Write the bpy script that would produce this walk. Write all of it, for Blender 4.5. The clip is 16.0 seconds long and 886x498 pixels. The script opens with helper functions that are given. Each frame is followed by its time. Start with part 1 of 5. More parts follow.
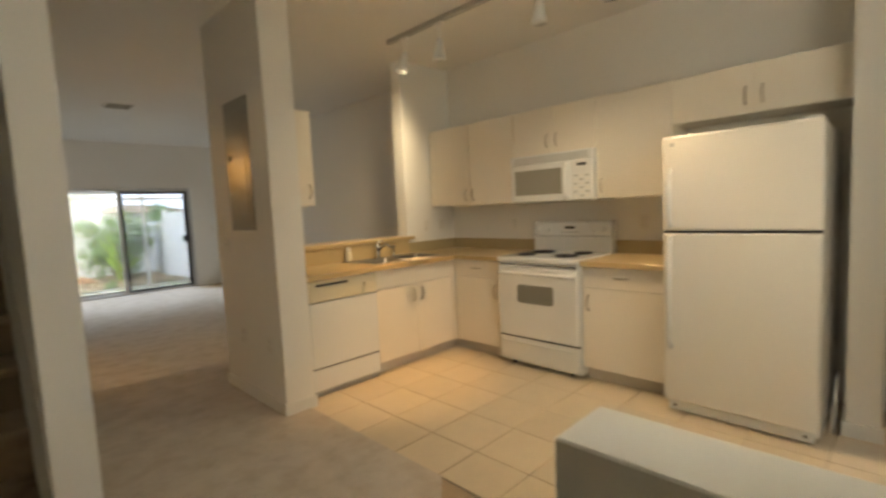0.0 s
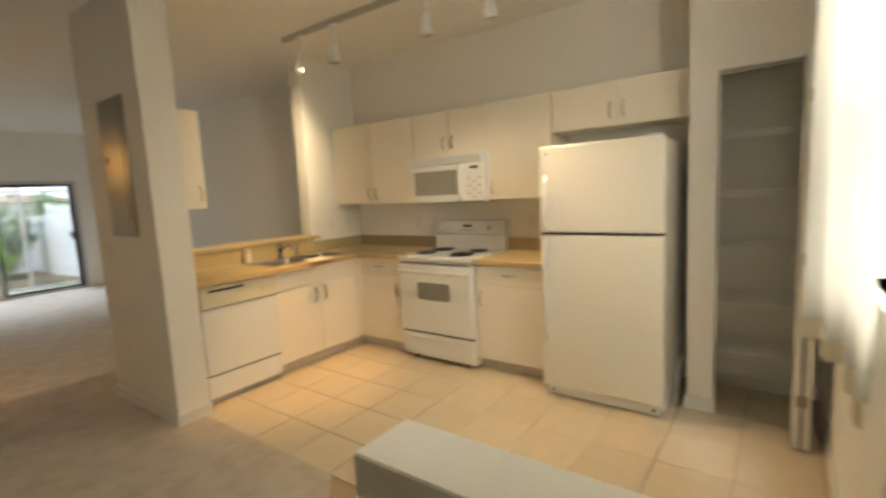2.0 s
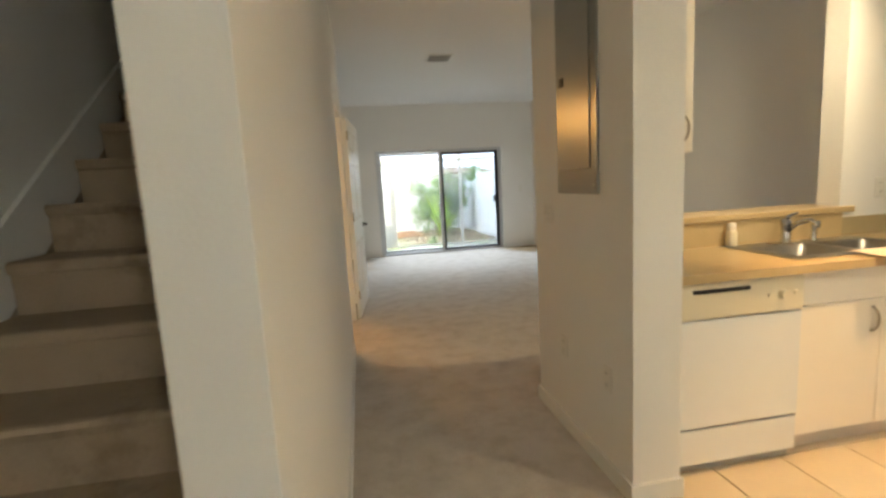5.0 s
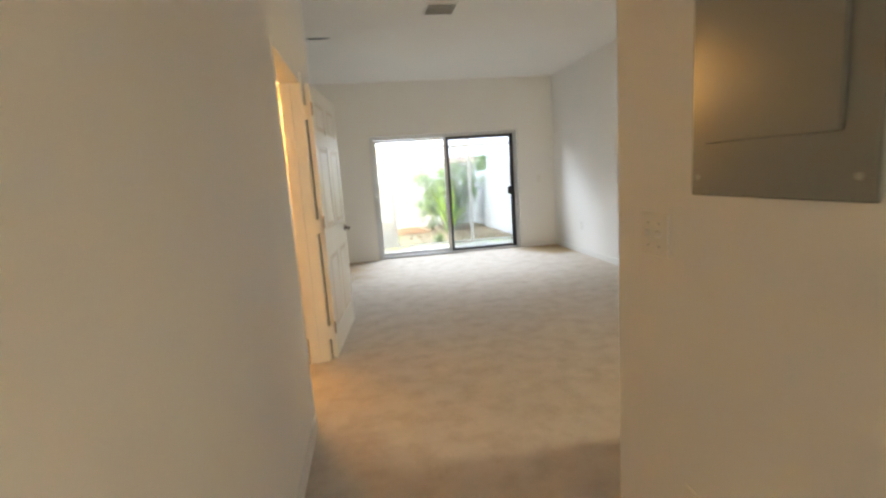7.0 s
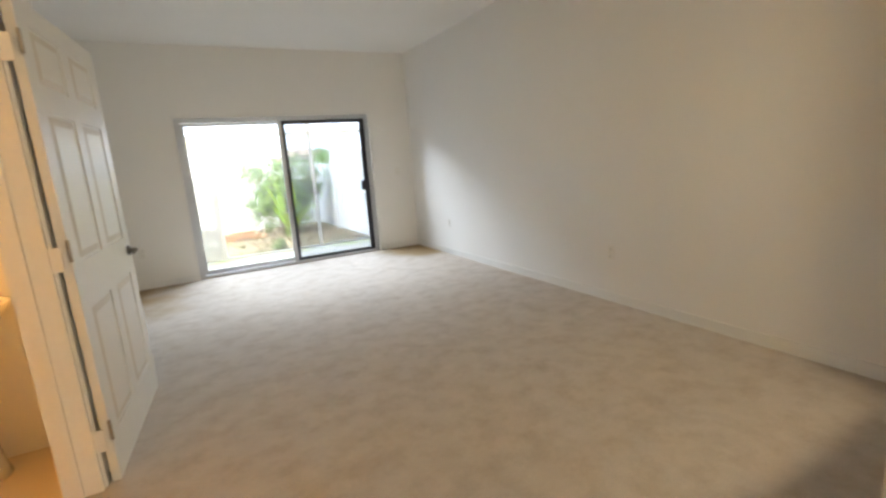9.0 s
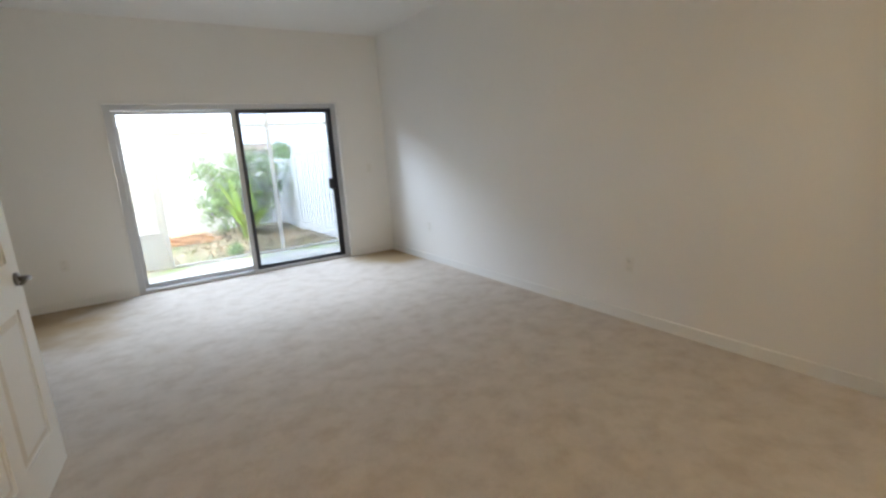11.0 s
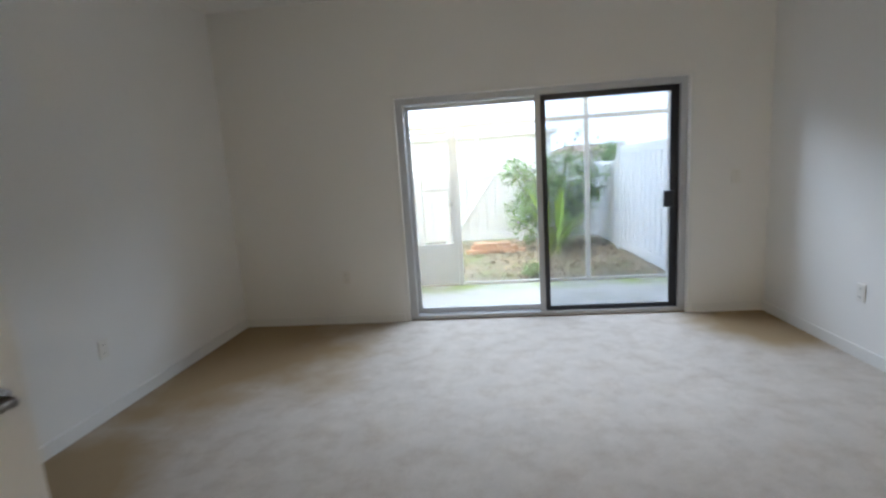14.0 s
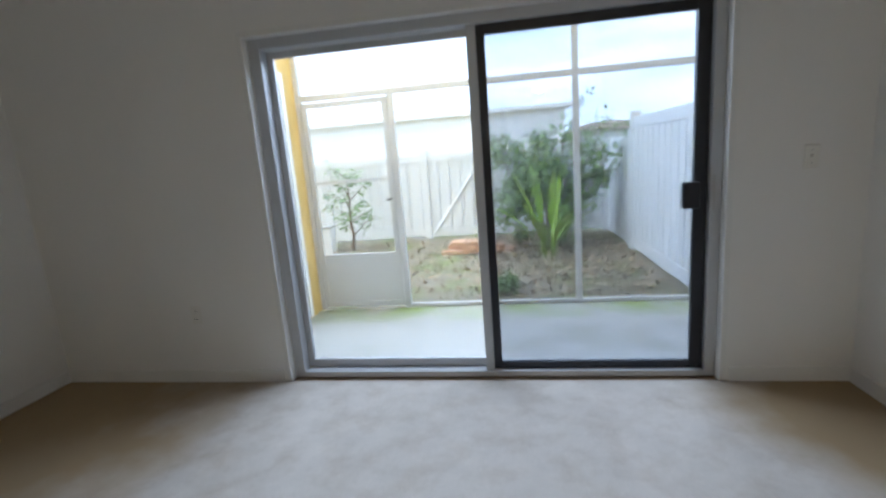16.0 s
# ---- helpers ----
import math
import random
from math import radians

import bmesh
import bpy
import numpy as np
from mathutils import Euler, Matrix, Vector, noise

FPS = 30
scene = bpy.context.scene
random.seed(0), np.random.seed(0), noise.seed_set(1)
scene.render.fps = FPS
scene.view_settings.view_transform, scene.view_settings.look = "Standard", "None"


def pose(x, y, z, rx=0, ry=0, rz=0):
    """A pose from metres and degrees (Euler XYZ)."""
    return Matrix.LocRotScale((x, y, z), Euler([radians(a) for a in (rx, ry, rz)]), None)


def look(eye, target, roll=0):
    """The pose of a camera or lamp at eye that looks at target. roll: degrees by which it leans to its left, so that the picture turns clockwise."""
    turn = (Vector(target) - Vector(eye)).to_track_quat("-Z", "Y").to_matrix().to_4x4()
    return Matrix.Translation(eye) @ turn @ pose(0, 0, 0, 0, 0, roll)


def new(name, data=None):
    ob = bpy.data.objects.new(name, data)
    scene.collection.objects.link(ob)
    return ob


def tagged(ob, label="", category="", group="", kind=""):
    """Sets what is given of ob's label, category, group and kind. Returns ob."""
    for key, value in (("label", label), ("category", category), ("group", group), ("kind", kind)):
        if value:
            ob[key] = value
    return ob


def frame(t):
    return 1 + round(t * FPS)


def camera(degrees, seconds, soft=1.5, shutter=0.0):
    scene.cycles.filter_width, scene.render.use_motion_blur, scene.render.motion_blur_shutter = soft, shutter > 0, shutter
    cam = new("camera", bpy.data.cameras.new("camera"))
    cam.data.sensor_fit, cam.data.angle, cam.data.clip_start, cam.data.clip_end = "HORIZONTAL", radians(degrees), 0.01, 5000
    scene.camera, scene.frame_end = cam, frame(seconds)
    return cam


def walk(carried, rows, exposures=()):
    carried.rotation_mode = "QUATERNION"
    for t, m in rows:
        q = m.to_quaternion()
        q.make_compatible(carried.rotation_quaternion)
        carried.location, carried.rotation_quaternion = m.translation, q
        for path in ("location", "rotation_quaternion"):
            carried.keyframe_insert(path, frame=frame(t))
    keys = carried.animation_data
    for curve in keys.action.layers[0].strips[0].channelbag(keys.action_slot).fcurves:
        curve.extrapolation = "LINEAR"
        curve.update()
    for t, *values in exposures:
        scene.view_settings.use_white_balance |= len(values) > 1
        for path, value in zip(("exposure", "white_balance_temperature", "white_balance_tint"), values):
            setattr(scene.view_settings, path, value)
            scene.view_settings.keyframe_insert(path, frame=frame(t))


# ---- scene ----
cam = camera(86.8, 16.0, soft=2.6, shutter=0.5)
PATH = [
    (0, (0.919, 0.505, 1.35), (2.325, 1.917, 1.178), -2.7),
    (0.5, (0.948, 0.357, 1.422), (2.552, 1.533, 1.215), -2.5),
    (1, (1.0, 0.215, 1.444), (2.755, 1.30, 1.206), -1.8),
    (1.5, (1.005, 0.175, 1.45), (2.77, 1.225, 1.2), -1.7),
    (2, (0.989, 0.253, 1.457), (2.588, 1.43, 1.214), -2.9),
    (2.5, (1.068, 0.484, 1.38), (2.321, 2.028, 1.163), -2.9),
    (3, (1.035, 0.623, 1.365), (1.864, 2.43, 1.151), -3.0),
    (3.5, (1.042, 0.848, 1.374), (1.712, 2.716, 1.129), -3.1),
    (4, (1.134, 1.184, 1.346), (1.711, 3.081, 1.083), -2.8),
    (4.5, (1.243, 1.521, 1.348), (1.695, 3.449, 1.069), -3.1),
    (5, (1.299, 1.845, 1.34), (1.63, 3.798, 1.064), -3.2),
    (7.5, (1.593, 3.48, 1.346), (1.883, 5.432, 1.019), -3.9),
    (8, (1.604, 3.84, 1.334), (2.118, 5.742, 0.992), -4.7),
    (8.5, (1.64, 4.091, 1.32), (2.417, 5.897, 0.955), -4.6),
    (11, (1.815, 4.937, 1.336), (2.859, 6.592, 0.922), -3.8),
    (11.5, (1.821, 5.271, 1.262), (2.482, 7.118, 0.875), -4.2),
    (12, (1.826, 5.584, 1.262), (2.302, 7.493, 0.903), -4.1),
    (12.5, (1.914, 5.829, 1.288), (2.185, 7.784, 0.965), -3.8),
    (13, (2.093, 6.087, 1.323), (2.144, 8.064, 1.024), -4.3),
    (13.5, (2.17, 6.458, 1.33), (2.095, 8.434, 1.03), -3.5),
    (14, (2.412, 6.712, 1.345), (2.207, 8.675, 1.024), -3.8),
    (14.5, (2.684, 6.992, 1.335), (2.407, 8.948, 1.021), -3.9),
    (15, (2.744, 7.393, 1.333), (2.545, 9.362, 1.04), -3.3),
    (15.5, (3.0, 7.855, 1.27), (2.721, 9.814, 0.962), -3.7),
    (16, (3.05, 8.335, 1.30), (2.735, 10.274, 0.908), -4.5),
]

# the clip's camera stops down as it nears the bright garden
EXPO = [(0, 1.3, 6400, 6), (0.5, 1.45, 6400, 5), (1.5, 1.55, 6400, 6), (3.5, 1.5, 6250, 4), (5, 1.8, 6000, 4), (7.5, 2.1, 6250, 7), (11, 1.85, 5750, 7), (12.5, 1.45, 5650, 7), (13.5, 1.4, 5650, 7), (15, 1.05, 5600, 7), (16, 0.9, 5400, 7)]
walk(cam, [(t, look(eye, target, roll)) for t, eye, target, roll in PATH], EXPO)

# ---- world and sun ----
SUN_DIR = (-0.50, -0.22, 0.84)          # towards the sun
world = bpy.data.worlds.new("world")
scene.world = world
world.use_nodes = True
wn, wl = world.node_tree.nodes, world.node_tree.links
bg = wn["Background"]
sky = wn.new("ShaderNodeTexSky")
sky.sky_type, sky.sun_disc = "NISHITA", False
sky.sun_elevation = math.asin(0.84 / Vector(SUN_DIR).length)
sky.sun_rotation = math.atan2(SUN_DIR[0], SUN_DIR[1])
sky.dust_density, sky.air_density = 2.0, 1.0
tc = wn.new("ShaderNodeTexCoord")
mp = wn.new("ShaderNodeMapping")
mp.inputs["Scale"].default_value = (1.0, 1.0, 4.5)
cl = wn.new("ShaderNodeTexNoise")
cl.inputs["Scale"].default_value, cl.inputs["Detail"].default_value, cl.inputs["Roughness"].default_value = 2.6, 6.0, 0.55
rmp = wn.new("ShaderNodeMapRange")
rmp.inputs["From Min"].default_value, rmp.inputs["From Max"].default_value = 0.36, 0.62
rmp.inputs["To Min"].default_value, rmp.inputs["To Max"].default_value = 0.45, 0.97
mixc = wn.new("ShaderNodeMix")
mixc.data_type = "RGBA"
mixc.inputs["B"].default_value = (13.5, 14.3, 16.0, 1)
wl.new(tc.outputs["Generated"], mp.inputs["Vector"])
wl.new(mp.outputs[0], cl.inputs["Vector"])
wl.new(cl.outputs["Fac"], rmp.inputs["Value"])
wl.new(rmp.outputs[0], mixc.inputs["Factor"])
wl.new(sky.outputs[0], mixc.inputs["A"])
wl.new(mixc.outputs["Result"], bg.inputs["Color"])
bg.inputs["Strength"].default_value = 0.20

sun = new("sun", bpy.data.lights.new("sun", "SUN"))
sun.data.energy, sun.data.angle, sun.data.color = 2.1, radians(20), (1.0, 0.96, 0.9)
sun.matrix_world = look(SUN_DIR, (0, 0, 0))


def area_lamp(name, eye, target, sx, sy, watts, color):
    ob = new(name, bpy.data.lights.new(name, "AREA"))
    ob.data.shape, ob.data.size, ob.data.size_y, ob.data.energy, ob.data.color = "RECTANGLE", sx, sy, watts, color
    ob.matrix_world = look(eye, target)
    return ob


def spot_lamp(name, eye, target, watts, angle, color, radius=0.03, blend=0.6):
    ob = new(name, bpy.data.lights.new(name, "SPOT"))
    ob.data.energy, ob.data.spot_size, ob.data.color, ob.data.shadow_soft_size, ob.data.spot_blend = watts, radians(angle), color, radius, blend
    ob.matrix_world = look(eye, target)
    return ob


CEIL = 2.83
WARM = (1.0, 0.75, 0.44)
# unseen area lamps that boost the sky light through glass door and kitchen window
garden_boost = area_lamp("sky_boost_garden", (2.87, 12.2, 2.76), (2.87, 5.5, 1.2), 2.9, 0.75, 74, (0.84, 0.90, 1.0))
garden_boost.data.spread = radians(155)
area_lamp("sky_boost_window", (2.2, -0.8, 1.95), (2.6, 1.5, 1.0), 1.6, 1.4, 50, (1.0, 0.86, 0.66))
TRACK_X = 3.62
HEADS = [(3.56, (3.1, 3.75, 1.9)), (3.15, (2.9, 2.75, 0.0)), (2.23, (2.9, 2.3, 0)), (1.76, (4.4, 1.6, 0))]
# fill light added at head one, whose own bulb is unlit
spot_lamp("fill_track_one", (TRACK_X, 3.5, 2.46), (2.9, 6.8, 0.2), 42, 115, WARM, 0.09, 1.0)
spot_lamp("lamp_track_two", (TRACK_X, 3.12, 2.46), (3.25, 3.45, 0), 62, 48, (1.0, 0.55, 0.20), 0.03, 0.9)
spot_lamp("lamp_track_four", (TRACK_X, 1.73, 2.46), (3.6, 1.25, 0.0), 26, 92, (1.0, 0.66, 0.34), 0.03, 1.0)
# another added fill, placed at head three with its dim grey bulb
spot_lamp("fill_track_three", (TRACK_X, 2.2, 2.46), (3.3, 2.3, 0.0), 19, 145, (1.0, 0.76, 0.47), 0.04, 1.0)


# ---- materials ----
def mat(name, color, rough=0.6, metal=0.0, var=0.06, vscale=3.0, bump=0.0, bscale=200.0, spec=0.5, coat=0.0, fine=0.03, second=None, secscale=1.2, seclo=0.5, sechi=0.65):
    m = bpy.data.materials.new(name)
    m.use_nodes = True
    n, l = m.node_tree.nodes, m.node_tree.links
    b = n["Principled BSDF"]
    b.inputs["Roughness"].default_value, b.inputs["Metallic"].default_value = rough, metal
    b.inputs["Specular IOR Level"].default_value, b.inputs["Coat Weight"].default_value = spec, coat
    geo = n.new("ShaderNodeNewGeometry")
    big = n.new("ShaderNodeTexNoise")
    big.inputs["Scale"].default_value, big.inputs["Detail"].default_value = vscale, 4.0
    small = n.new("ShaderNodeTexNoise")
    small.inputs["Scale"].default_value, small.inputs["Detail"].default_value = bscale, 2.0
    l.new(geo.outputs["Position"], big.inputs["Vector"])
    l.new(geo.outputs["Position"], small.inputs["Vector"])
    ma = n.new("ShaderNodeMath"); ma.operation = "MULTIPLY_ADD"
    l.new(big.outputs["Fac"], ma.inputs[0]); ma.inputs[1].default_value = 2 * var; ma.inputs[2].default_value = 1 - var
    mb = n.new("ShaderNodeMath"); mb.operation = "MULTIPLY_ADD"
    l.new(small.outputs["Fac"], mb.inputs[0]); mb.inputs[1].default_value = 2 * fine; mb.inputs[2].default_value = 1 - fine
    mm = n.new("ShaderNodeMath"); mm.operation = "MULTIPLY"
    l.new(ma.outputs[0], mm.inputs[0]); l.new(mb.outputs[0], mm.inputs[1])
    vm = n.new("ShaderNodeVectorMath"); vm.operation = "SCALE"
    l.new(mm.outputs[0], vm.inputs["Scale"])
    if second:
        sn = n.new("ShaderNodeTexNoise")
        sn.inputs["Scale"].default_value, sn.inputs["Detail"].default_value, sn.inputs["Roughness"].default_value = secscale, 5.0, 0.62
        l.new(geo.outputs["Position"], sn.inputs["Vector"])
        mr = n.new("ShaderNodeMapRange")
        mr.inputs["From Min"].default_value, mr.inputs["From Max"].default_value = seclo, sechi
        l.new(sn.outputs["Fac"], mr.inputs["Value"])
        mx = n.new("ShaderNodeMix"); mx.data_type = "RGBA"
        mx.inputs["A"].default_value, mx.inputs["B"].default_value = (*color, 1), (*second, 1)
        l.new(mr.outputs[0], mx.inputs["Factor"])
        l.new(mx.outputs["Result"], vm.inputs[0])
    else:
        vm.inputs[0].default_value = color
    l.new(vm.outputs[0], b.inputs["Base Color"])
    if bump:
        bp = n.new("ShaderNodeBump")
        bp.inputs["Strength"].default_value, bp.inputs["Distance"].default_value = min(1.0, bump), 0.003
        l.new(small.outputs["Fac"], bp.inputs["Height"])
        l.new(bp.outputs[0], b.inputs["Normal"])
    return m


def island_vary(m, amount=0.12, random_object=False):
    """Varies the base colour a little from piece to piece."""
    n, l = m.node_tree.nodes, m.node_tree.links
    b = n["Principled BSDF"]
    src = b.inputs["Base Color"].links[0].from_socket
    g = n.new("ShaderNodeObjectInfo" if random_object else "ShaderNodeNewGeometry")
    f = n.new("ShaderNodeMath"); f.operation = "MULTIPLY_ADD"
    l.new(g.outputs["Random" if random_object else "Random Per Island"], f.inputs[0])
    f.inputs[1].default_value, f.inputs[2].default_value = 2 * amount, 1 - amount
    v = n.new("ShaderNodeVectorMath"); v.operation = "SCALE"
    l.new(src, v.inputs[0]); l.new(f.outputs[0], v.inputs["Scale"])
    l.new(v.outputs[0], b.inputs["Base Color"])
    return m


def emitting(name, color, strength):
    m = bpy.data.materials.new(name)
    m.use_nodes = True
    b = m.node_tree.nodes["Principled BSDF"]
    b.inputs["Base Color"].default_value = (*color, 1)
    b.inputs["Emission Color"].default_value = (*color, 1)
    b.inputs["Emission Strength"].default_value = strength
    return m


def translucent(name, color, through_light, rough=0.8, vscale=40.0):
    m = bpy.data.materials.new(name)
    m.use_nodes = True
    n, l = m.node_tree.nodes, m.node_tree.links
    b = n["Principled BSDF"]
    b.inputs["Roughness"].default_value = rough
    geo = n.new("ShaderNodeNewGeometry")
    no = n.new("ShaderNodeTexNoise")
    no.inputs["Scale"].default_value = vscale
    l.new(geo.outputs["Position"], no.inputs["Vector"])
    f = n.new("ShaderNodeMath"); f.operation = "MULTIPLY_ADD"
    l.new(no.outputs["Fac"], f.inputs[0]); f.inputs[1].default_value, f.inputs[2].default_value = 0.1, 0.95
    v = n.new("ShaderNodeVectorMath"); v.operation = "SCALE"
    v.inputs[0].default_value = color
    l.new(f.outputs[0], v.inputs["Scale"])
    l.new(v.outputs[0], b.inputs["Base Color"])
    t = n.new("ShaderNodeBsdfTranslucent")
    l.new(v.outputs[0], t.inputs["Color"])
    mix = n.new("ShaderNodeMixShader")
    mix.inputs["Fac"].default_value = through_light
    l.new(b.outputs[0], mix.inputs[1]); l.new(t.outputs[0], mix.inputs[2])
    l.new(mix.outputs[0], n["Material Output"].inputs["Surface"])
    return m


def glassy(name, tint=(1, 1, 1), rough=0.0):
    m = bpy.data.materials.new(name)
    m.use_nodes = True
    n, l = m.node_tree.nodes, m.node_tree.links
    n.remove(n["Principled BSDF"])
    tr = n.new("ShaderNodeBsdfTransparent"); tr.inputs["Color"].default_value = (*tint, 1)
    gl = n.new("ShaderNodeBsdfGlossy"); gl.inputs["Roughness"].default_value = rough
    fr = n.new("ShaderNodeFresnel"); fr.inputs["IOR"].default_value = 1.45
    mix = n.new("ShaderNodeMixShader")
    l.new(fr.outputs[0], mix.inputs["Fac"]); l.new(tr.outputs[0], mix.inputs[1]); l.new(gl.outputs[0], mix.inputs[2])
    l.new(mix.outputs[0], n["Material Output"].inputs["Surface"])
    return m


M_WALL = mat("wall_paint", (0.83, 0.815, 0.775), 0.75, var=0.03, vscale=1.3, bump=0.2, bscale=110, fine=0.015)
M_CEIL = mat("ceiling_paint", (0.84, 0.825, 0.78), 0.9, var=0.03, vscale=1.0, bump=0.5, bscale=60, fine=0.02)
M_TRIM = mat("trim_paint", (0.80, 0.79, 0.75), 0.4, var=0.03, vscale=4, bump=0.05, bscale=50)
M_MOULD = mat("darker_cream_trim", (0.69, 0.65, 0.575), 0.45, var=0.08, vscale=9)
M_CARPET = mat("carpet", (0.57, 0.515, 0.45), 0.97, var=0.13, vscale=7, bump=1.0, bscale=260, fine=0.16, spec=0.1, second=(0.46, 0.395, 0.32), secscale=6.0, seclo=0.45, sechi=0.78)
def stains_and_corner_shade(m, color):
    """Brown stains and painted shade that spread from the corners beside the patio door."""
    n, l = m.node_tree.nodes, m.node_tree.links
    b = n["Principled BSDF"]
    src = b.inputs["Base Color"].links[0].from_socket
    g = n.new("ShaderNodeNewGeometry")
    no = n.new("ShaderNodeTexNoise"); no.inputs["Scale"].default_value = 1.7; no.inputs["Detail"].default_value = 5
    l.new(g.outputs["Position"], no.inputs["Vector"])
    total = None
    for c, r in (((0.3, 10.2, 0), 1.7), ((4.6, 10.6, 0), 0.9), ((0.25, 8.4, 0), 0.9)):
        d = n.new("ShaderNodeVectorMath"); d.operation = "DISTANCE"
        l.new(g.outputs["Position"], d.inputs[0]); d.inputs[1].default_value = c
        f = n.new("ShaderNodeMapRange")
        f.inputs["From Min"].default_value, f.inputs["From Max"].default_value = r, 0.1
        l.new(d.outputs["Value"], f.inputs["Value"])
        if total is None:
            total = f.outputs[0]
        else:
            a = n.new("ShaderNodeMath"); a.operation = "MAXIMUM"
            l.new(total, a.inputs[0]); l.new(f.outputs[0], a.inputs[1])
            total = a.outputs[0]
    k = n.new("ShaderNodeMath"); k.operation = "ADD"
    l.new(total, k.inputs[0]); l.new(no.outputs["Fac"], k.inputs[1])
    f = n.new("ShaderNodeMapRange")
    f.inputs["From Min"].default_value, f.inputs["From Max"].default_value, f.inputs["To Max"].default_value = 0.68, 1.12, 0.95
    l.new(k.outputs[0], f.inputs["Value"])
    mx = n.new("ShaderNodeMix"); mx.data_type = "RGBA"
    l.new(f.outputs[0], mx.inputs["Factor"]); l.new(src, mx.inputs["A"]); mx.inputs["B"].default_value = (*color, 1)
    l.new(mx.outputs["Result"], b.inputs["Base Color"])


# this brown mixes stains with corner shade, put into the carpet colour
stains_and_corner_shade(M_CARPET, (0.37, 0.27, 0.15))
M_STAIR = mat("stair_carpet", (0.47, 0.375, 0.27), 0.97, var=0.12, vscale=6, bump=1.0, bscale=260, fine=0.16, spec=0.1, second=(0.26, 0.20, 0.14), secscale=2.2, seclo=0.55, sechi=0.70)
M_TILE = island_vary(mat("ceramic_tile", (0.62, 0.525, 0.385), 0.28, var=0.06, vscale=9, bump=0.05, bscale=30, fine=0.02), 0.03, True)
M_GROUT = mat("grout", (0.42, 0.31, 0.20), 0.9, var=0.1, vscale=8)
M_CAB = mat("cabinet_laminate", (0.82, 0.765, 0.665), 0.38, var=0.02, vscale=2, fine=0.01)
# dark colour for thin sheets that paint the shade between cabinet doors
M_GAP = mat("cabinet_gap_shade", (0.30, 0.26, 0.2), 0.8)
M_TOE = mat("toekick", (0.62, 0.57, 0.50), 0.6)
M_COUNTER = mat("countertop_laminate", (0.53, 0.40, 0.21), 0.32, var=0.06, vscale=20, fine=0.10, bscale=320)
M_SPLASH = mat("backsplash_laminate", (0.42, 0.345, 0.20), 0.4, var=0.06, vscale=20, fine=0.10, bscale=320)
M_ENAMEL = mat("white_enamel", (0.79, 0.80, 0.79), 0.22, var=0.015, vscale=2, coat=0.3, fine=0.005)
M_FRIDGE = mat("textured_white_steel", (0.80, 0.78, 0.73), 0.33, var=0.015, vscale=2, bump=0.25, bscale=350, fine=0.01)
M_CREAM = mat("cream_plastic", (0.72, 0.66, 0.50), 0.4, var=0.02)
M_BLACK = mat("black_rubber", (0.012, 0.012, 0.014), 0.5)
M_DARKGLASS = mat("oven_glass", (0.25, 0.25, 0.22), 0.15, var=0.05, spec=0.7)
M_MWGLASS = mat("microwave_glass", (0.30, 0.29, 0.25), 0.2, var=0.05)
M_GREYTRIM = mat("grey_plastic", (0.42, 0.42, 0.40), 0.5)
M_NICKEL = mat("brushed_nickel", (0.42, 0.36, 0.28), 0.32, metal=1.0)
M_STEEL = mat("stainless_steel", (0.50, 0.50, 0.49), 0.28, metal=1.0, var=0.06, vscale=8, fine=0.05)
M_BOWL = mat("worn_stainless_bowl", (0.42, 0.415, 0.41), 0.32, metal=1.0, var=0.08, vscale=8, fine=0.06)
M_LEVER = mat("dark_nickel", (0.22, 0.20, 0.18), 0.3, metal=1.0)
M_CHROME = mat("chrome", (0.55, 0.55, 0.55), 0.08, metal=1.0)
M_PANEL = mat("panel_grey_steel", (0.27, 0.275, 0.255), 0.30, metal=0.3, var=0.05, vscale=6)
M_PLATE = mat("plate_plastic", (0.79, 0.77, 0.71), 0.45, var=0.02)
M_SLOT = mat("slot_dark", (0.08, 0.07, 0.06), 0.7)
M_ALU = mat("aluminium_frame", (0.54, 0.55, 0.56), 0.45, metal=0.3, var=0.05)
M_WHITEALU = mat("white_aluminium", (0.62, 0.60, 0.57), 0.45, var=0.04)
M_BRONZE = mat("black_aluminium", (0.015, 0.017, 0.025), 0.35)
M_PAPER = mat("paper", (0.74, 0.68, 0.60), 0.8)
M_SOAP = mat("soap_plastic", (0.78, 0.70, 0.52), 0.35)
M_BULB = emitting("lamp_bulb", (1.0, 0.62, 0.28), 14)
M_TUBE = emitting("vanity_bulb", (1.0, 0.66, 0.32), 4)
M_DISPLAY = mat("display_black", (0.02, 0.02, 0.02), 0.15)
M_PRINT = mat("printed_grey", (0.35, 0.35, 0.34), 0.6)
M_SHEER = translucent("sheer_fabric", (0.43, 0.42, 0.37), 0.42)
M_LINING = translucent("yellow_fabric", (0.55, 0.51, 0.37), 0.22)
M_GLASS = glassy("window_glass", (0.97, 0.98, 0.99))
M_TINTGLASS = glassy("tinted_door_glass", (0.57, 0.59, 0.62))
M_CLEARGLASS = glassy("fixed_door_glass", (0.79, 0.80, 0.80))
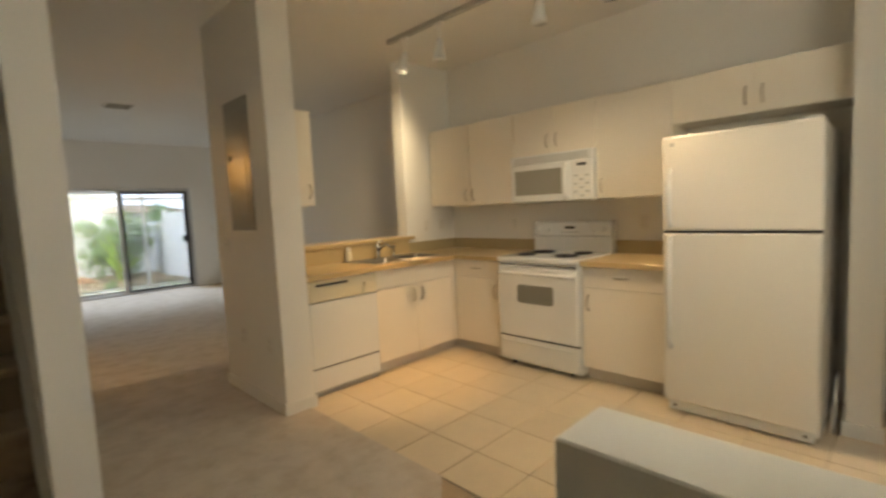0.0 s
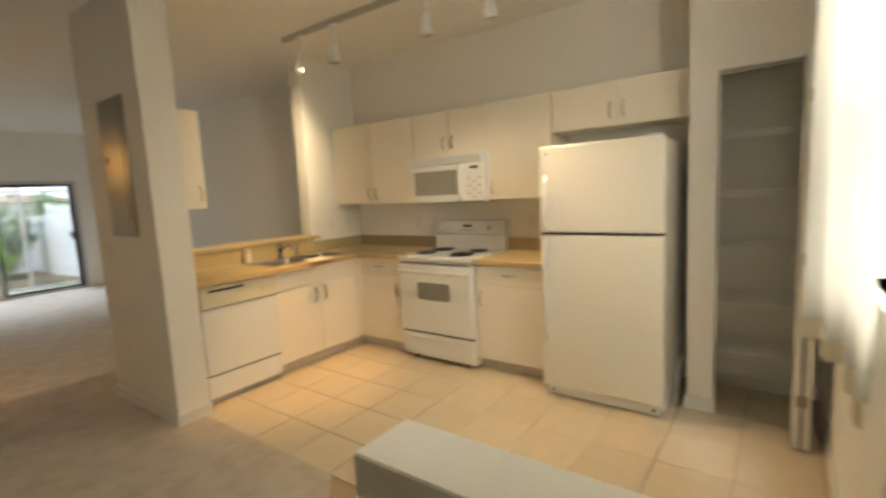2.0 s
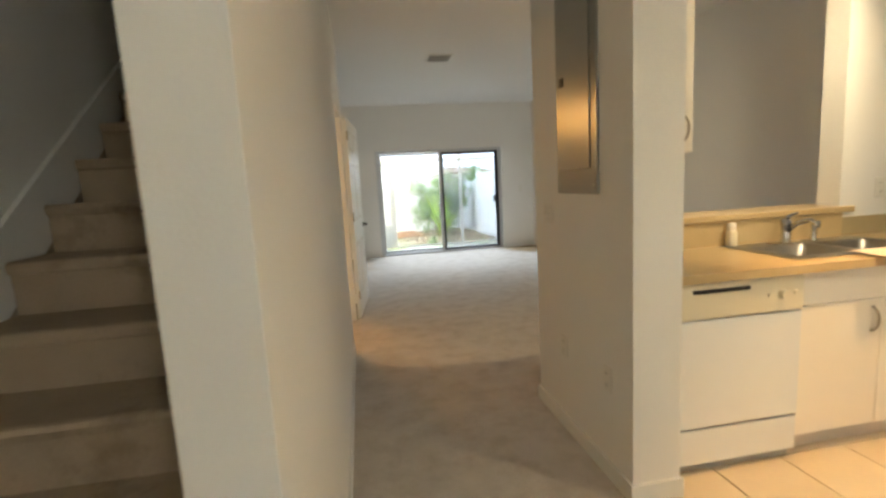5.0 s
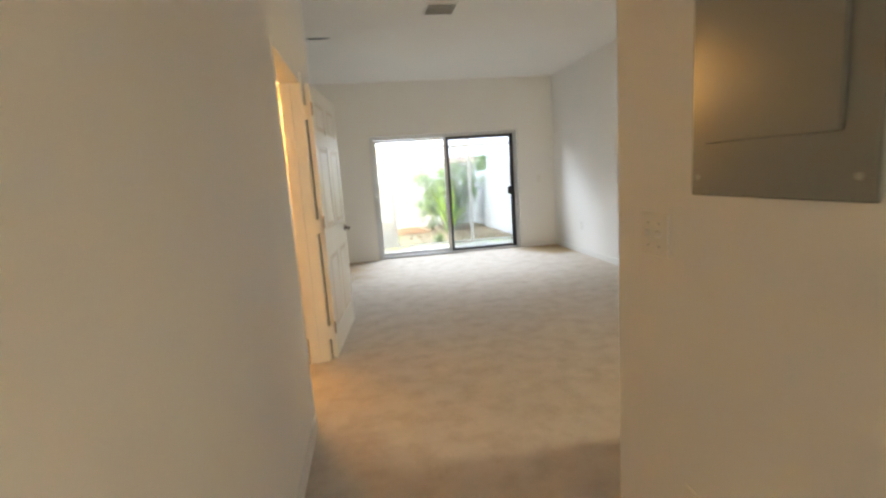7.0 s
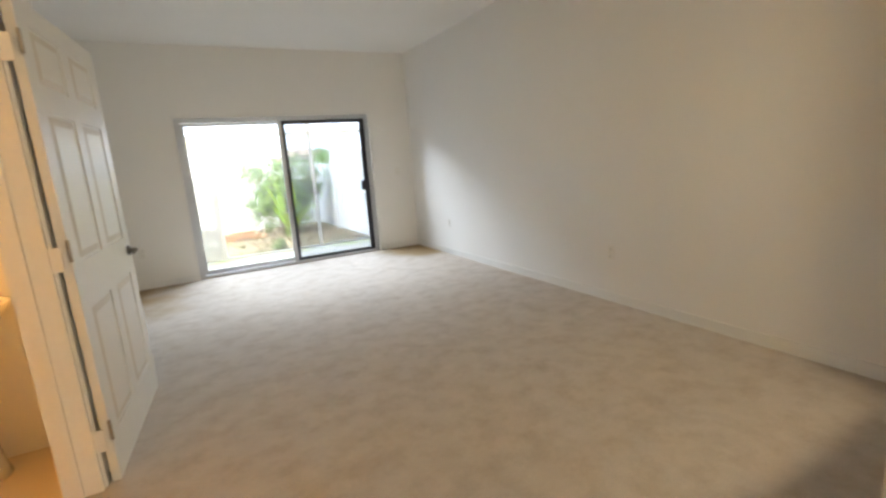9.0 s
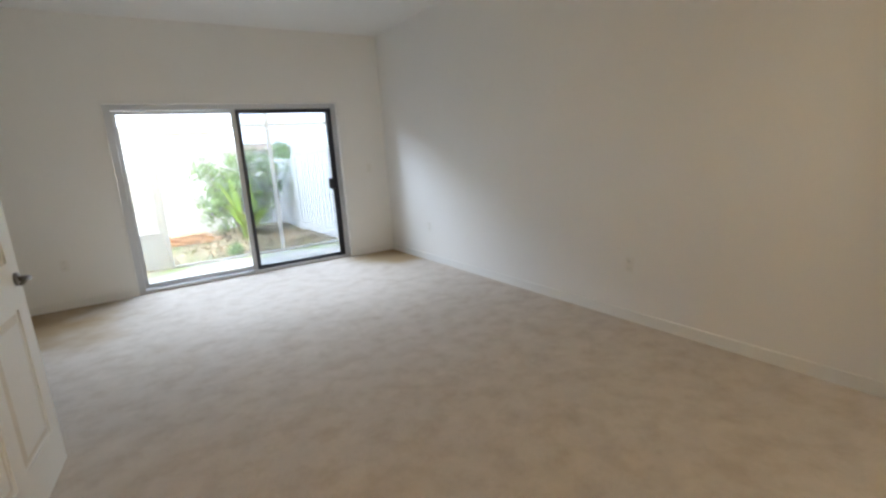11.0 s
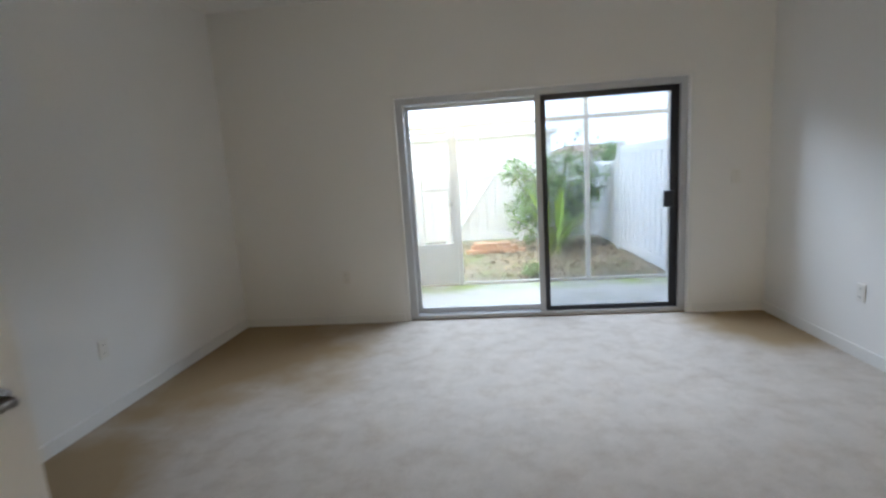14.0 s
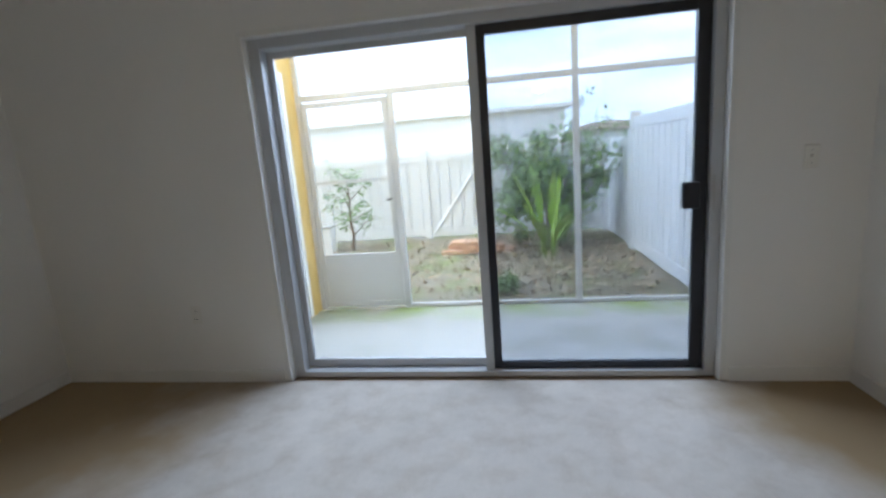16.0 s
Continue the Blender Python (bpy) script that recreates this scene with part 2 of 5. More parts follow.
def hazy(name, tint, amount):
    """Fine mesh or dusty glass: mostly clear, with a little white scatter."""
    m = bpy.data.materials.new(name)
    m.use_nodes = True
    n, l = m.node_tree.nodes, m.node_tree.links
    n.remove(n["Principled BSDF"])
    tr = n.new("ShaderNodeBsdfTransparent"); tr.inputs["Color"].default_value = (0.97, 0.97, 0.97, 1)
    df = n.new("ShaderNodeBsdfTranslucent"); df.inputs["Color"].default_value = (*tint, 1)
    d2 = n.new("ShaderNodeBsdfDiffuse"); d2.inputs["Color"].default_value = (*tint, 1)
    mi = n.new("ShaderNodeMixShader"); mi.inputs["Fac"].default_value = 0.5
    l.new(df.outputs[0], mi.inputs[1]); l.new(d2.outputs[0], mi.inputs[2])
    mix = n.new("ShaderNodeMixShader"); mix.inputs["Fac"].default_value = amount
    l.new(tr.outputs[0], mix.inputs[1]); l.new(mi.outputs[0], mix.inputs[2])
    l.new(mix.outputs[0], n["Material Output"].inputs["Surface"])
    return m


M_SCREEN = hazy("insect_screen", (0.75, 0.76, 0.78), 0.04)
M_MIRROR = mat("mirror", (0.9, 0.9, 0.9), 0.02, metal=1.0, var=0, fine=0)
M_PORCELAIN = mat("porcelain", (0.82, 0.80, 0.75), 0.15, coat=0.4)
M_STUCCO = mat("yellow_stucco", (0.72, 0.50, 0.17), 0.9, var=0.06, bump=1.0, bscale=120, fine=0.06)
M_CONCRETE = mat("patio_concrete", (0.50, 0.48, 0.44), 0.85, var=0.10, vscale=4, bump=0.5, bscale=150, fine=0.08, second=(0.38, 0.36, 0.30), secscale=1.6, seclo=0.50, sechi=0.72)
def algae_edge(m, y0, y1, color):
    """A green film that grows along the wet edge of the slab."""
    n, l = m.node_tree.nodes, m.node_tree.links
    b = n["Principled BSDF"]
    src = b.inputs["Base Color"].links[0].from_socket
    g = n.new("ShaderNodeNewGeometry")
    sx = n.new("ShaderNodeSeparateXYZ")
    l.new(g.outputs["Position"], sx.inputs[0])
    r = n.new("ShaderNodeMapRange")
    r.inputs["From Min"].default_value, r.inputs["From Max"].default_value = y0, y1
    l.new(sx.outputs["Y"], r.inputs["Value"])
    no = n.new("ShaderNodeTexNoise"); no.inputs["Scale"].default_value = 2.3; no.inputs["Detail"].default_value = 5
    l.new(g.outputs["Position"], no.inputs["Vector"])
    r2 = n.new("ShaderNodeMapRange")
    r2.inputs["From Min"].default_value, r2.inputs["From Max"].default_value = 0.35, 0.6
    l.new(no.outputs["Fac"], r2.inputs["Value"])
    mu = n.new("ShaderNodeMath"); mu.operation = "MULTIPLY"
    l.new(r.outputs[0], mu.inputs[0]); l.new(r2.outputs[0], mu.inputs[1])
    mx = n.new("ShaderNodeMix"); mx.data_type = "RGBA"
    l.new(mu.outputs[0], mx.inputs["Factor"]); l.new(src, mx.inputs["A"]); mx.inputs["B"].default_value = (*color, 1)
    l.new(mx.outputs["Result"], b.inputs["Base Color"])


algae_edge(M_CONCRETE, 11.95, 12.3, (0.30, 0.36, 0.12))
M_FENCE = mat("white_vinyl", (0.86, 0.87, 0.88), 0.45, var=0.05, vscale=2, fine=0.02)
M_SOIL = mat("soil_and_dry_grass", (0.25, 0.215, 0.145), 0.95, var=0.30, vscale=6, bump=1.0, bscale=60, fine=0.35, second=(0.18, 0.20, 0.06), secscale=1.7, seclo=0.48, sechi=0.62)
M_BLDG = mat("neighbour_stucco", (0.88, 0.86, 0.80), 0.9, var=0.04)
M_ROOF = mat("roof_shingle", (0.30, 0.22, 0.15), 0.9, var=0.2, vscale=10)
M_LEAF = island_vary(mat("leaf_green", (0.20, 0.31, 0.09), 0.5, var=0.25, vscale=4, fine=0.1), 0.45)
M_LEAF2 = island_vary(mat("leaf_broad_lime", (0.33, 0.50, 0.05), 0.4, var=0.15, vscale=5), 0.2)
M_SAPLING = island_vary(mat("sapling_leaf", (0.24, 0.34, 0.14), 0.55, var=0.2, vscale=6), 0.35)
M_FLOWER = mat("flower_mauve", (0.50, 0.34, 0.62), 0.6)
M_BARK = mat("bark", (0.16, 0.11, 0.07), 0.9, var=0.2, vscale=20)
M_DRY = island_vary(mat("dry_leaf", (0.40, 0.31, 0.20), 0.9, var=0.3, vscale=15), 0.5)
M_BRICK = island_vary(mat("red_brick", (0.58, 0.35, 0.21), 0.9, var=0.2, vscale=20, bump=0.8), 0.25, True)
M_BATHTILE = mat("bath_floor", (0.62, 0.52, 0.38), 0.4, var=0.05)


# ---- mesh helpers ----
def add_box(bm, x0, x1, y0, y1, z0, z1, bevel=0.0, seg=1):
    vs = [bm.verts.new((x, y, z)) for x in (x0, x1) for y in (y0, y1) for z in (z0, z1)]
    fs = [(0, 1, 3, 2), (4, 6, 7, 5), (0, 4, 5, 1), (2, 3, 7, 6), (0, 2, 6, 4), (1, 5, 7, 3)]
    faces = [bm.faces.new([vs[i] for i in f]) for f in fs]
    if bevel > 0:
        edges = {e for f in faces for e in f.edges}
        bmesh.ops.bevel(bm, geom=list(edges), offset=bevel, segments=seg, affect="EDGES", profile=0.5)
    return vs


def add_tube(bm, pts, r, n=10, cap=True):
    """A round bar through the points; r is a number or one per point."""
    rs = r if isinstance(r, (list, tuple)) else [r] * len(pts)
    pts = [Vector(p) for p in pts]
    rings = []
    ref = None
    for i, p in enumerate(pts):
        d = (pts[min(i + 1, len(pts) - 1)] - pts[max(i - 1, 0)]).normalized()
        if ref is None:
            ref = d.cross((0, 0, 1))
            if ref.length < 1e-3:
                ref = d.cross((1, 0, 0))
        ref = (ref - d * ref.dot(d)).normalized()
        b = d.cross(ref)
        rings.append([bm.verts.new(p + (ref * math.cos(a) + b * math.sin(a)) * rs[i]) for a in [2 * math.pi * k / n for k in range(n)]])
    for a, b in zip(rings, rings[1:]):
        for k in range(n):
            bm.faces.new((a[k], a[(k + 1) % n], b[(k + 1) % n], b[k]))
    if cap:
        bm.faces.new(rings[0][::-1])
        bm.faces.new(rings[-1])


def add_lathe(bm, profile, centre, n=24):
    """Turns (radius, height) pairs round the upright axis through centre."""
    rings = []
    for r, z in profile:
        rings.append([bm.verts.new((centre[0] + r * math.cos(2 * math.pi * k / n), centre[1] + r * math.sin(2 * math.pi * k / n), centre[2] + z)) for k in range(n)])
    for a, b in zip(rings, rings[1:]):
        for k in range(n):
            bm.faces.new((a[k], a[(k + 1) % n], b[(k + 1) % n], b[k]))
    bm.faces.new(rings[0][::-1])
    bm.faces.new(rings[-1])


def finish(bm, smooth=False):
    bmesh.ops.recalc_face_normals(bm, faces=bm.faces[:])
    for f in bm.faces:
        f.smooth = smooth


def part(name, bm, material, parent=None, label="", smooth=False):
    finish(bm, smooth)
    me = bpy.data.meshes.new(name)
    bm.to_mesh(me)
    bm.free()
    me.materials.append(material)
    ob = new(name, me)
    if parent:
        ob.parent = parent
    if label:
        tagged(ob, label)
    return ob


def box_part(name, dims, material, parent=None, label="", bevel=0.0):
    bm = bmesh.new()
    add_box(bm, *dims, bevel=bevel)
    return part(name, bm, material, parent, label)


def thing(name, label, category, group="", at=(0, 0, 0), rz=0.0):
    ob = new(name)
    ob.matrix_world = pose(*at, 0, 0, rz)
    return tagged(ob, label, category, group)


def structure(name, boxes, material, label="", bevel=0.0):
    bm = bmesh.new()
    for b in boxes:
        add_box(bm, *b, bevel=bevel)
    ob = part(name, bm, material)
    return tagged(ob, label, "", "", "structure")


# ---- large structure ----
XE, YN, YS, XW = 4.71, 10.84, 0.03, 0.05       # east, north, south and west faces of the rooms
WX = 1.155                                    # corridor side of the stair wall
JOG = 7.32                                    # where the living room widens to the west
floor = structure("floor", [(-1.2, 4.85, -0.2, 11.04, -0.12, -0.012)], M_GROUT, "concrete slab with brown grout under the tiles")
outline = [(XW, YS), (1.60, YS), (1.60, 0.95), (1.70, 1.38), (2.47, 2.15), (2.47, 3.46), (2.36, 3.46), (2.36, 4.30), (XE, 4.25), (XE, YN), (XW, YN), (XW, JOG), (WX - 0.02, JOG), (WX - 0.02, 6.60), (1.0, 6.60), (1.0, 5.64), (WX - 0.02, 5.64), (WX - 0.02, 2.46), (XW, 2.46)]
bm = bmesh.new()
low = [bm.verts.new((x, y, -0.011)) for x, y in outline]
top = [bm.verts.new((x, y, 0.006)) for x, y in outline]
for i in range(len(outline)):
    j = (i + 1) % len(outline)
    bm.faces.new((low[i], low[j], top[j], top[i]))
bm.faces.new(low[::-1]); bm.faces.new(top)
bmesh.ops.triangulate(bm, faces=[f for f in bm.faces if len(f.verts) > 4])
tagged(part("floor_carpet", bm, M_CARPET), "worn beige cut-pile carpet with darker stains and painted corner shade", "", "", "structure")
structure("floor_bath", [(-0.6, 1.0, 5.2, 7.2, -0.011, 0.0)], M_BATHTILE, "plain tiled powder room floor")
structure("ceiling", [(1.04, XE + 0.14, -0.17, 10.84, CEIL, CEIL + 0.2), (-0.1, 1.04, 6.55, 10.84, CEIL, CEIL + 0.2)], M_CEIL, "flat textured off-white ceiling")
structure("ceiling_stairwell", [(-0.1, 1.3, -0.17, 8.5, 5.7, 5.8)], M_CEIL, "high ceiling over the stairwell")
structure("wall_east", [(XE, XE + 0.14, -0.17, 11.04, 0, CEIL)], M_WALL, "plain painted off-white wall")
structure("wall_north", [(-0.1, 1.61, YN, 11.04, 0, CEIL), (4.11, XE, YN, 11.04, 0, CEIL), (1.61, 4.11, YN, 11.04, 2.025, CEIL)], M_WALL, "painted off-white wall round the sliding door")
structure("wall_west", [(-0.1, XW, JOG, YN, 0, CEIL), (-0.1, XW, -0.17, 5.2, 0, 5.7)], M_WALL, "painted off-white wall")
structure("wall_stair_west", [(-0.1, XW, 5.2, 8.5, 2.35, 5.7)], M_WALL, "painted wall beside the upper stairs")
structure("wall_bath_north", [(-0.6, 1.04, 7.2, JOG, 0, CEIL)], M_WALL, "painted wall behind the washbasin")
structure("wall_bath_west", [(-0.72, -0.6, 5.1, JOG, 0, CEIL)], M_WALL, "painted powder room wall")
structure("wall_bath_south", [(-0.6, 1.04, 5.35, 5.45, 0, 2.3)], M_WALL, "painted powder room wall")
structure("ceiling_bath", [(-0.6, 1.04, 5.45, 7.2, 2.30, 2.34)], M_CEIL, "low painted powder room ceiling")
structure("wall_corridor", [(1.026, WX, 2.50, 5.62, 0, CEIL), (1.04, WX, 6.62, JOG, 0, CEIL), (1.04, WX, 5.62, 6.62, 2.06, CEIL)], M_WALL, "painted off-white wall between stairs and corridor")
structure("wall_stair_east", [(1.04, WX, -0.17, 8.5, CEIL + 0.2, 5.7)], M_WALL, "painted upper wall of the stairwell")
structure("wall_stair_end", [(-0.1, 1.3, 8.4, 8.5, 2.83, 5.7), (-0.1, 1.3, -0.17, YS, 2.83, 5.7)], M_WALL, "painted end walls of the stairwell")
structure("floor_upper", [(-0.1, 1.04, 6.5, 8.5, 3.03, 3.264)], M_CARPET, "carpeted upper landing")
WIN_X0, WIN_X1, WIN_Z0, WIN_Z1 = 1.45, 2.95, 1.12, 2.5
structure("wall_south", [(-0.1, WIN_X0, -0.17, YS, 0, CEIL), (WIN_X1, XE, -0.17, YS, 0, CEIL), (WIN_X0, WIN_X1, -0.17, YS, 0, WIN_Z0), (WIN_X0, WIN_X1, -0.17, YS, WIN_Z1, CEIL)], M_WALL, "painted wall with the kitchen window")
structure("wall_panel", [(2.30, 2.51, 3.45, 4.44, 0, CEIL)], M_WALL, "painted off-white stub wall that carries the breaker panel")
structure("wall_half", [(2.51, 4.03, 4.13, 4.27, 0, 1.05)], M_WALL, "half wall behind the sink, open above")
structure("wall_column", [(4.03, XE, 4.13, 4.27, 0, CEIL)], M_WALL, "painted wall return beside the pass-through")
structure("wall_pantry", [(4.2, 4.3, 0.585, 0.735, 0, CEIL), (4.3, XE, 0.635, 0.735, 0, CEIL), (4.2, 4.3, YS, 0.585, 2.07, CEIL)], M_WALL, "painted pantry walls")
structure("wall_pony", [(1.555, 1.715, YS, 0.91, 0, 0.97)], M_WALL, "low painted half wall beside the entry", bevel=0.004)
structure("trim_door", [(1.61, 1.637, 10.837, 10.898, 0, 2.025), (4.083, 4.11, 10.837, 10.898, 0, 2.025), (1.637, 4.083, 10.837, 10.898, 1.998, 2.025)], M_TRIM, "white corner trim round the sliding door")
# baseboards
BB = 0.085
structure("baseboard", [(XE - 0.012, XE, 4.27, YN, 0, BB), (XW, 1.59, YN - 0.012, YN, 0, BB), (4.13, XE - 0.012, YN - 0.012, YN, 0, BB), (XW, XW + 0.012, JOG, YN - 0.012, 0, BB),
                        (WX, WX + 0.012, 2.50, 5.62, 0, BB), (2.288, 2.30, 3.438, 4.452, 0, BB), (2.30, 2.522, 3.438, 3.45, 0, BB), (2.30, 2.51, 4.44, 4.452, 0, BB),
                        (1.026, WX, 2.488, 2.50, 0, BB), (4.188, 4.2, 0.573, 0.747, 0, BB), (2.0, 4.2, YS, YS + 0.012, 0, BB), (4.3, XE, 0.62, 0.635, 0, BB), (XE - 0.012, XE, YS, 0.62, 0, BB)],
          M_TRIM, "white painted baseboard")

# ---- staircase ----
RISE, RUN, Y1, NST = 0.192, 0.255, 2.41, 17


def staircase():
    st = thing("staircase", "closed staircase covered in worn brown carpet with rounded nosings", "stairs")
    prof = [(Y1 + 0.02, 0.0)]
    for k in range(1, NST + 1):
        y, z = Y1 + (k - 1) * RUN, k * RISE
        prof += [(y + 0.02, z - 0.05), (y + 0.004, z - 0.042), (y - 0.002, z - 0.02), (y + 0.004, z - 0.005), (y + 0.016, z)]
        if k < NST:
            prof += [(y + RUN + 0.02, z)]
    prof += [(6.55, NST * RISE), (6.55, NST * RISE - 0.26), (Y1 + 0.4, 0.0)]
    bm = bmesh.new()
    a = [bm.verts.new((XW + 0.022, y, z)) for y, z in prof]
    b = [bm.verts.new((1.02, y, z)) for y, z in prof]
    for i in range(len(prof)):
        j = (i + 1) % len(prof)
        bm.faces.new((a[i], a[j], b[j], b[i]))
    bm.faces.new(a)
    bm.faces.new(b[::-1])
    bmesh.ops.triangulate(bm, faces=[f for f in bm.faces if len(f.verts) > 4])
    part("carpeted_steps", bm, M_STAIR, st)
    slope = RISE / RUN
    for x0, x1 in ((XW, XW + 0.022), (1.0, 1.04)):
        bm = bmesh.new()
        ya, yb = Y1 - 0.05, 6.5
        def zt(y):
            return (y - Y1) * slope + RISE + 0.11
        poly = [(ya, 0.0), (ya + 0.0, zt(ya)), (yb, zt(yb)), (yb, zt(yb) - 0.5), (ya + 0.45, 0.0)]
        if x0 > 0.5:
            ya = 2.60
            poly = [(ya, 0.2), (ya, zt(ya)), (yb, zt(yb)), (yb, zt(yb) - 0.5), (ya + 0.3, 0.2)]
        p = [bm.verts.new((x0, y, z)) for y, z in poly]
        q = [bm.verts.new((x1, y, z)) for y, z in poly]
        for i in range(len(poly)):
            j = (i + 1) % len(poly)
            bm.faces.new((p[i], p[j], q[j], q[i]))
        bm.faces.new(p); bm.faces.new(q[::-1])
        part("skirt_board", bm, M_TRIM, st, "white painted skirt board")
    return st


staircase()


def handrail():
    hr = thing("handrail", "white painted wooden handrail fixed to the stair wall", "handrail")
    slope = RISE / RUN
    def zc(y):
        return (y - Y1) * slope + RISE + 0.97
    bm = bmesh.new()
    y0, y1 = 2.2, 6.6
    vs = []
    for y in (y0, y1):
        for x, dz in ((XW + 0.05, -0.04), (XW + 0.05, 0.035), (XW + 0.06, 0.05), (XW + 0.085, 0.05), (XW + 0.095, 0.035), (XW + 0.095, -0.04)):
            vs.append(bm.verts.new((x, y, zc(y) + dz)))
    for i in range(6):
        j = (i + 1) % 6
        bm.faces.new((vs[i], vs[j], vs[6 + j], vs[6 + i]))
    bm.faces.new(vs[:6][::-1]); bm.faces.new(vs[6:])
    part("rail", bm, M_TRIM, hr)
    bm = bmesh.new()
    vs = []
    for y in (y0 - 0.1, y1):
        for x, dz in ((XW, -0.09), (XW, 0.045), (XW + 0.02, 0.045), (XW + 0.02, -0.09)):
            vs.append(bm.verts.new((x, y, zc(y) + dz - 0.05)))
    for i in range(4):
        j = (i + 1) % 4
        bm.faces.new((vs[i], vs[j], vs[4 + j], vs[4 + i]))
    bm.faces.new(vs[:4][::-1]); bm.faces.new(vs[4:])
    part("wall_board", bm, M_TRIM, hr)
    for y in (2.6, 3.9, 5.2, 6.3):
        bm = bmesh.new()
        add_tube(bm, [(XW + 0.005, y, zc(y) - 0.10), (XW + 0.05, y, zc(y) - 0.09), (XW + 0.07, y, zc(y) - 0.04)], 0.008, 8)
        part("bracket", bm, M_NICKEL, hr, "metal bracket")


handrail()


# ---- kitchen cabinets ----
def pull(parent, p, along="z", out=(-1, 0, 0), length=0.11):
    """A bowed bar handle centred at p."""
    p, out = Vector(p), Vector(out)
    a = Vector((0, 0, 1)) if along == "z" else (Vector((0, 1, 0)) if abs(out.x) > 0.5 else Vector((1, 0, 0)))
    pts, rs = [], []
    for i in range(9):
        s = i / 8 * 2 - 1
        pts.append(p + a * (s * length / 2) + out * (0.004 + 0.026 * (1 - s * s) ** 0.6))
        rs.append(0.0042 + 0.002 * (1 - s * s))
    bm = bmesh.new()
    add_tube(bm, pts, rs, 8)
    for s in (-1, 1):
        c = p + a * (s * length / 2)
        add_tube(bm, [c, c + out * 0.008], 0.0075, 8)
    return part("handle", bm, M_NICKEL, parent, "curved brushed nickel pull", smooth=True)


def slab(name, dims, parent, label=""):
    return box_part(name, dims, M_CAB, parent, label, bevel=0.0025)


DT = 0.019
FU = 4.38   # front of the wall cabinets
def upper(label, y0, y1, z0, z1, doors, front=FU):
    c = thing("wall_cabinet", label, "cabinet", "kitchen wall cabinets")
    box_part("body", (front + DT + 0.002, XE, y0 + 0.001, y1 - 0.001, z0, z1), M_CAB, c)
    box_part("gap_shade_sheet", (front + DT - 0.001, front + DT + 0.0025, y0 + 0.004, y1 - 0.004, z0 + 0.004, z1 - 0.004), M_GAP, c, "dark sheet painting the shade in the door gaps")
    for a, b, side in doors:
        d = slab("door", (front, front + DT, a + 0.0015, b - 0.0015, z0 + 0.002, z1 - 0.002), c)
        hy = a + 0.045 if side < 0 else b - 0.045
        zc = z0 + 0.10 if z1 - z0 > 0.5 else z0 + 0.11
        pull(d, (front, hy, zc), "z", (-1, 0, 0), 0.10)
    return c


upper("two-door white laminate wall cabinet beside the column", 3.03, 4.12, 1.37, 2.15, [(3.57, 4.12, -1), (3.03, 3.57, 1)])
upper("short two-door white laminate wall cabinet over the microwave", 2.25, 3.03, 1.765, 2.15, [(2.64, 3.03, -1), (2.25, 2.64, 1)])
upper("single-door white laminate wall cabinet beside the microwave", 1.69, 2.25, 1.37, 2.15, [(1.69, 2.25, 1)])
upper("short two-door white laminate cabinet over the refrigerator", 0.737, 1.69, 1.85, 2.15, [(1.21, 1.69, -1), (0.737, 1.21, 1)])


def side_upper():
    c = thing("wall_cabinet", "narrow white laminate wall cabinet on the stub wall above the dishwasher", "cabinet", "kitchen wall cabinets")
    box_part("body", (2.51, 2.84, 3.83 + DT + 0.002, 4.13, 1.42, 2.15), M_CAB, c)
    d = slab("door", (2.512, 2.838, 3.83, 3.83 + DT, 1.422, 2.148), c)
    pull(d, (2.795, 3.83, 1.53), "z", (0, -1, 0), 0.10)


side_upper()

FB = 4.10   # front of the base cabinets on the east wall
FS = 3.56   # front of the base cabinets under the sink
CT0, CT1 = 0.875, 0.912


def base_east(label, y0, y1, drawer, hinge):
    c = thing("base_cabinet", label, "cabinet", "kitchen base cabinets")
    box_part("body", (FB + DT + 0.002, XE, y0, y1, 0.10, CT0), M_CAB, c)
    box_part("gap_shade_sheet", (FB + DT - 0.001, FB + DT + 0.0025, y0 + 0.004, y1 - 0.004, 0.105, CT0 - 0.004), M_GAP, c, "dark sheet painting the shade in the door gaps")
    box_part("toe_kick", (FB + 0.07, FB + 0.09, y0, y1 + (0.095 if y1 > 3.5 else 0), 0, 0.10), M_TOE, c, "grey-beige toe kick")
    zs = 0.715
    if drawer:
        dr = slab("drawer", (FB, FB + DT, y0 + 0.002, y1 - 0.002, zs + 0.002, CT0 - 0.006), c)
        pull(dr, (FB, (y0 + y1) / 2, 0.80), "y", (-1, 0, 0), 0.10)
    d = slab("door", (FB, FB + DT, y0 + 0.002, y1 - 0.002, 0.105, zs - 0.002), c)
    pull(d, (FB, y0 + 0.05 if hinge > 0 else y1 - 0.05, 0.60), "z", (-1, 0, 0), 0.11)


base_east("white laminate base cabinet with a drawer between stove and corner", 3.02, 3.555, True, 1)
base_east("white laminate base cabinet with a drawer between stove and refrigerator", 1.64, 2.24, True, -1)


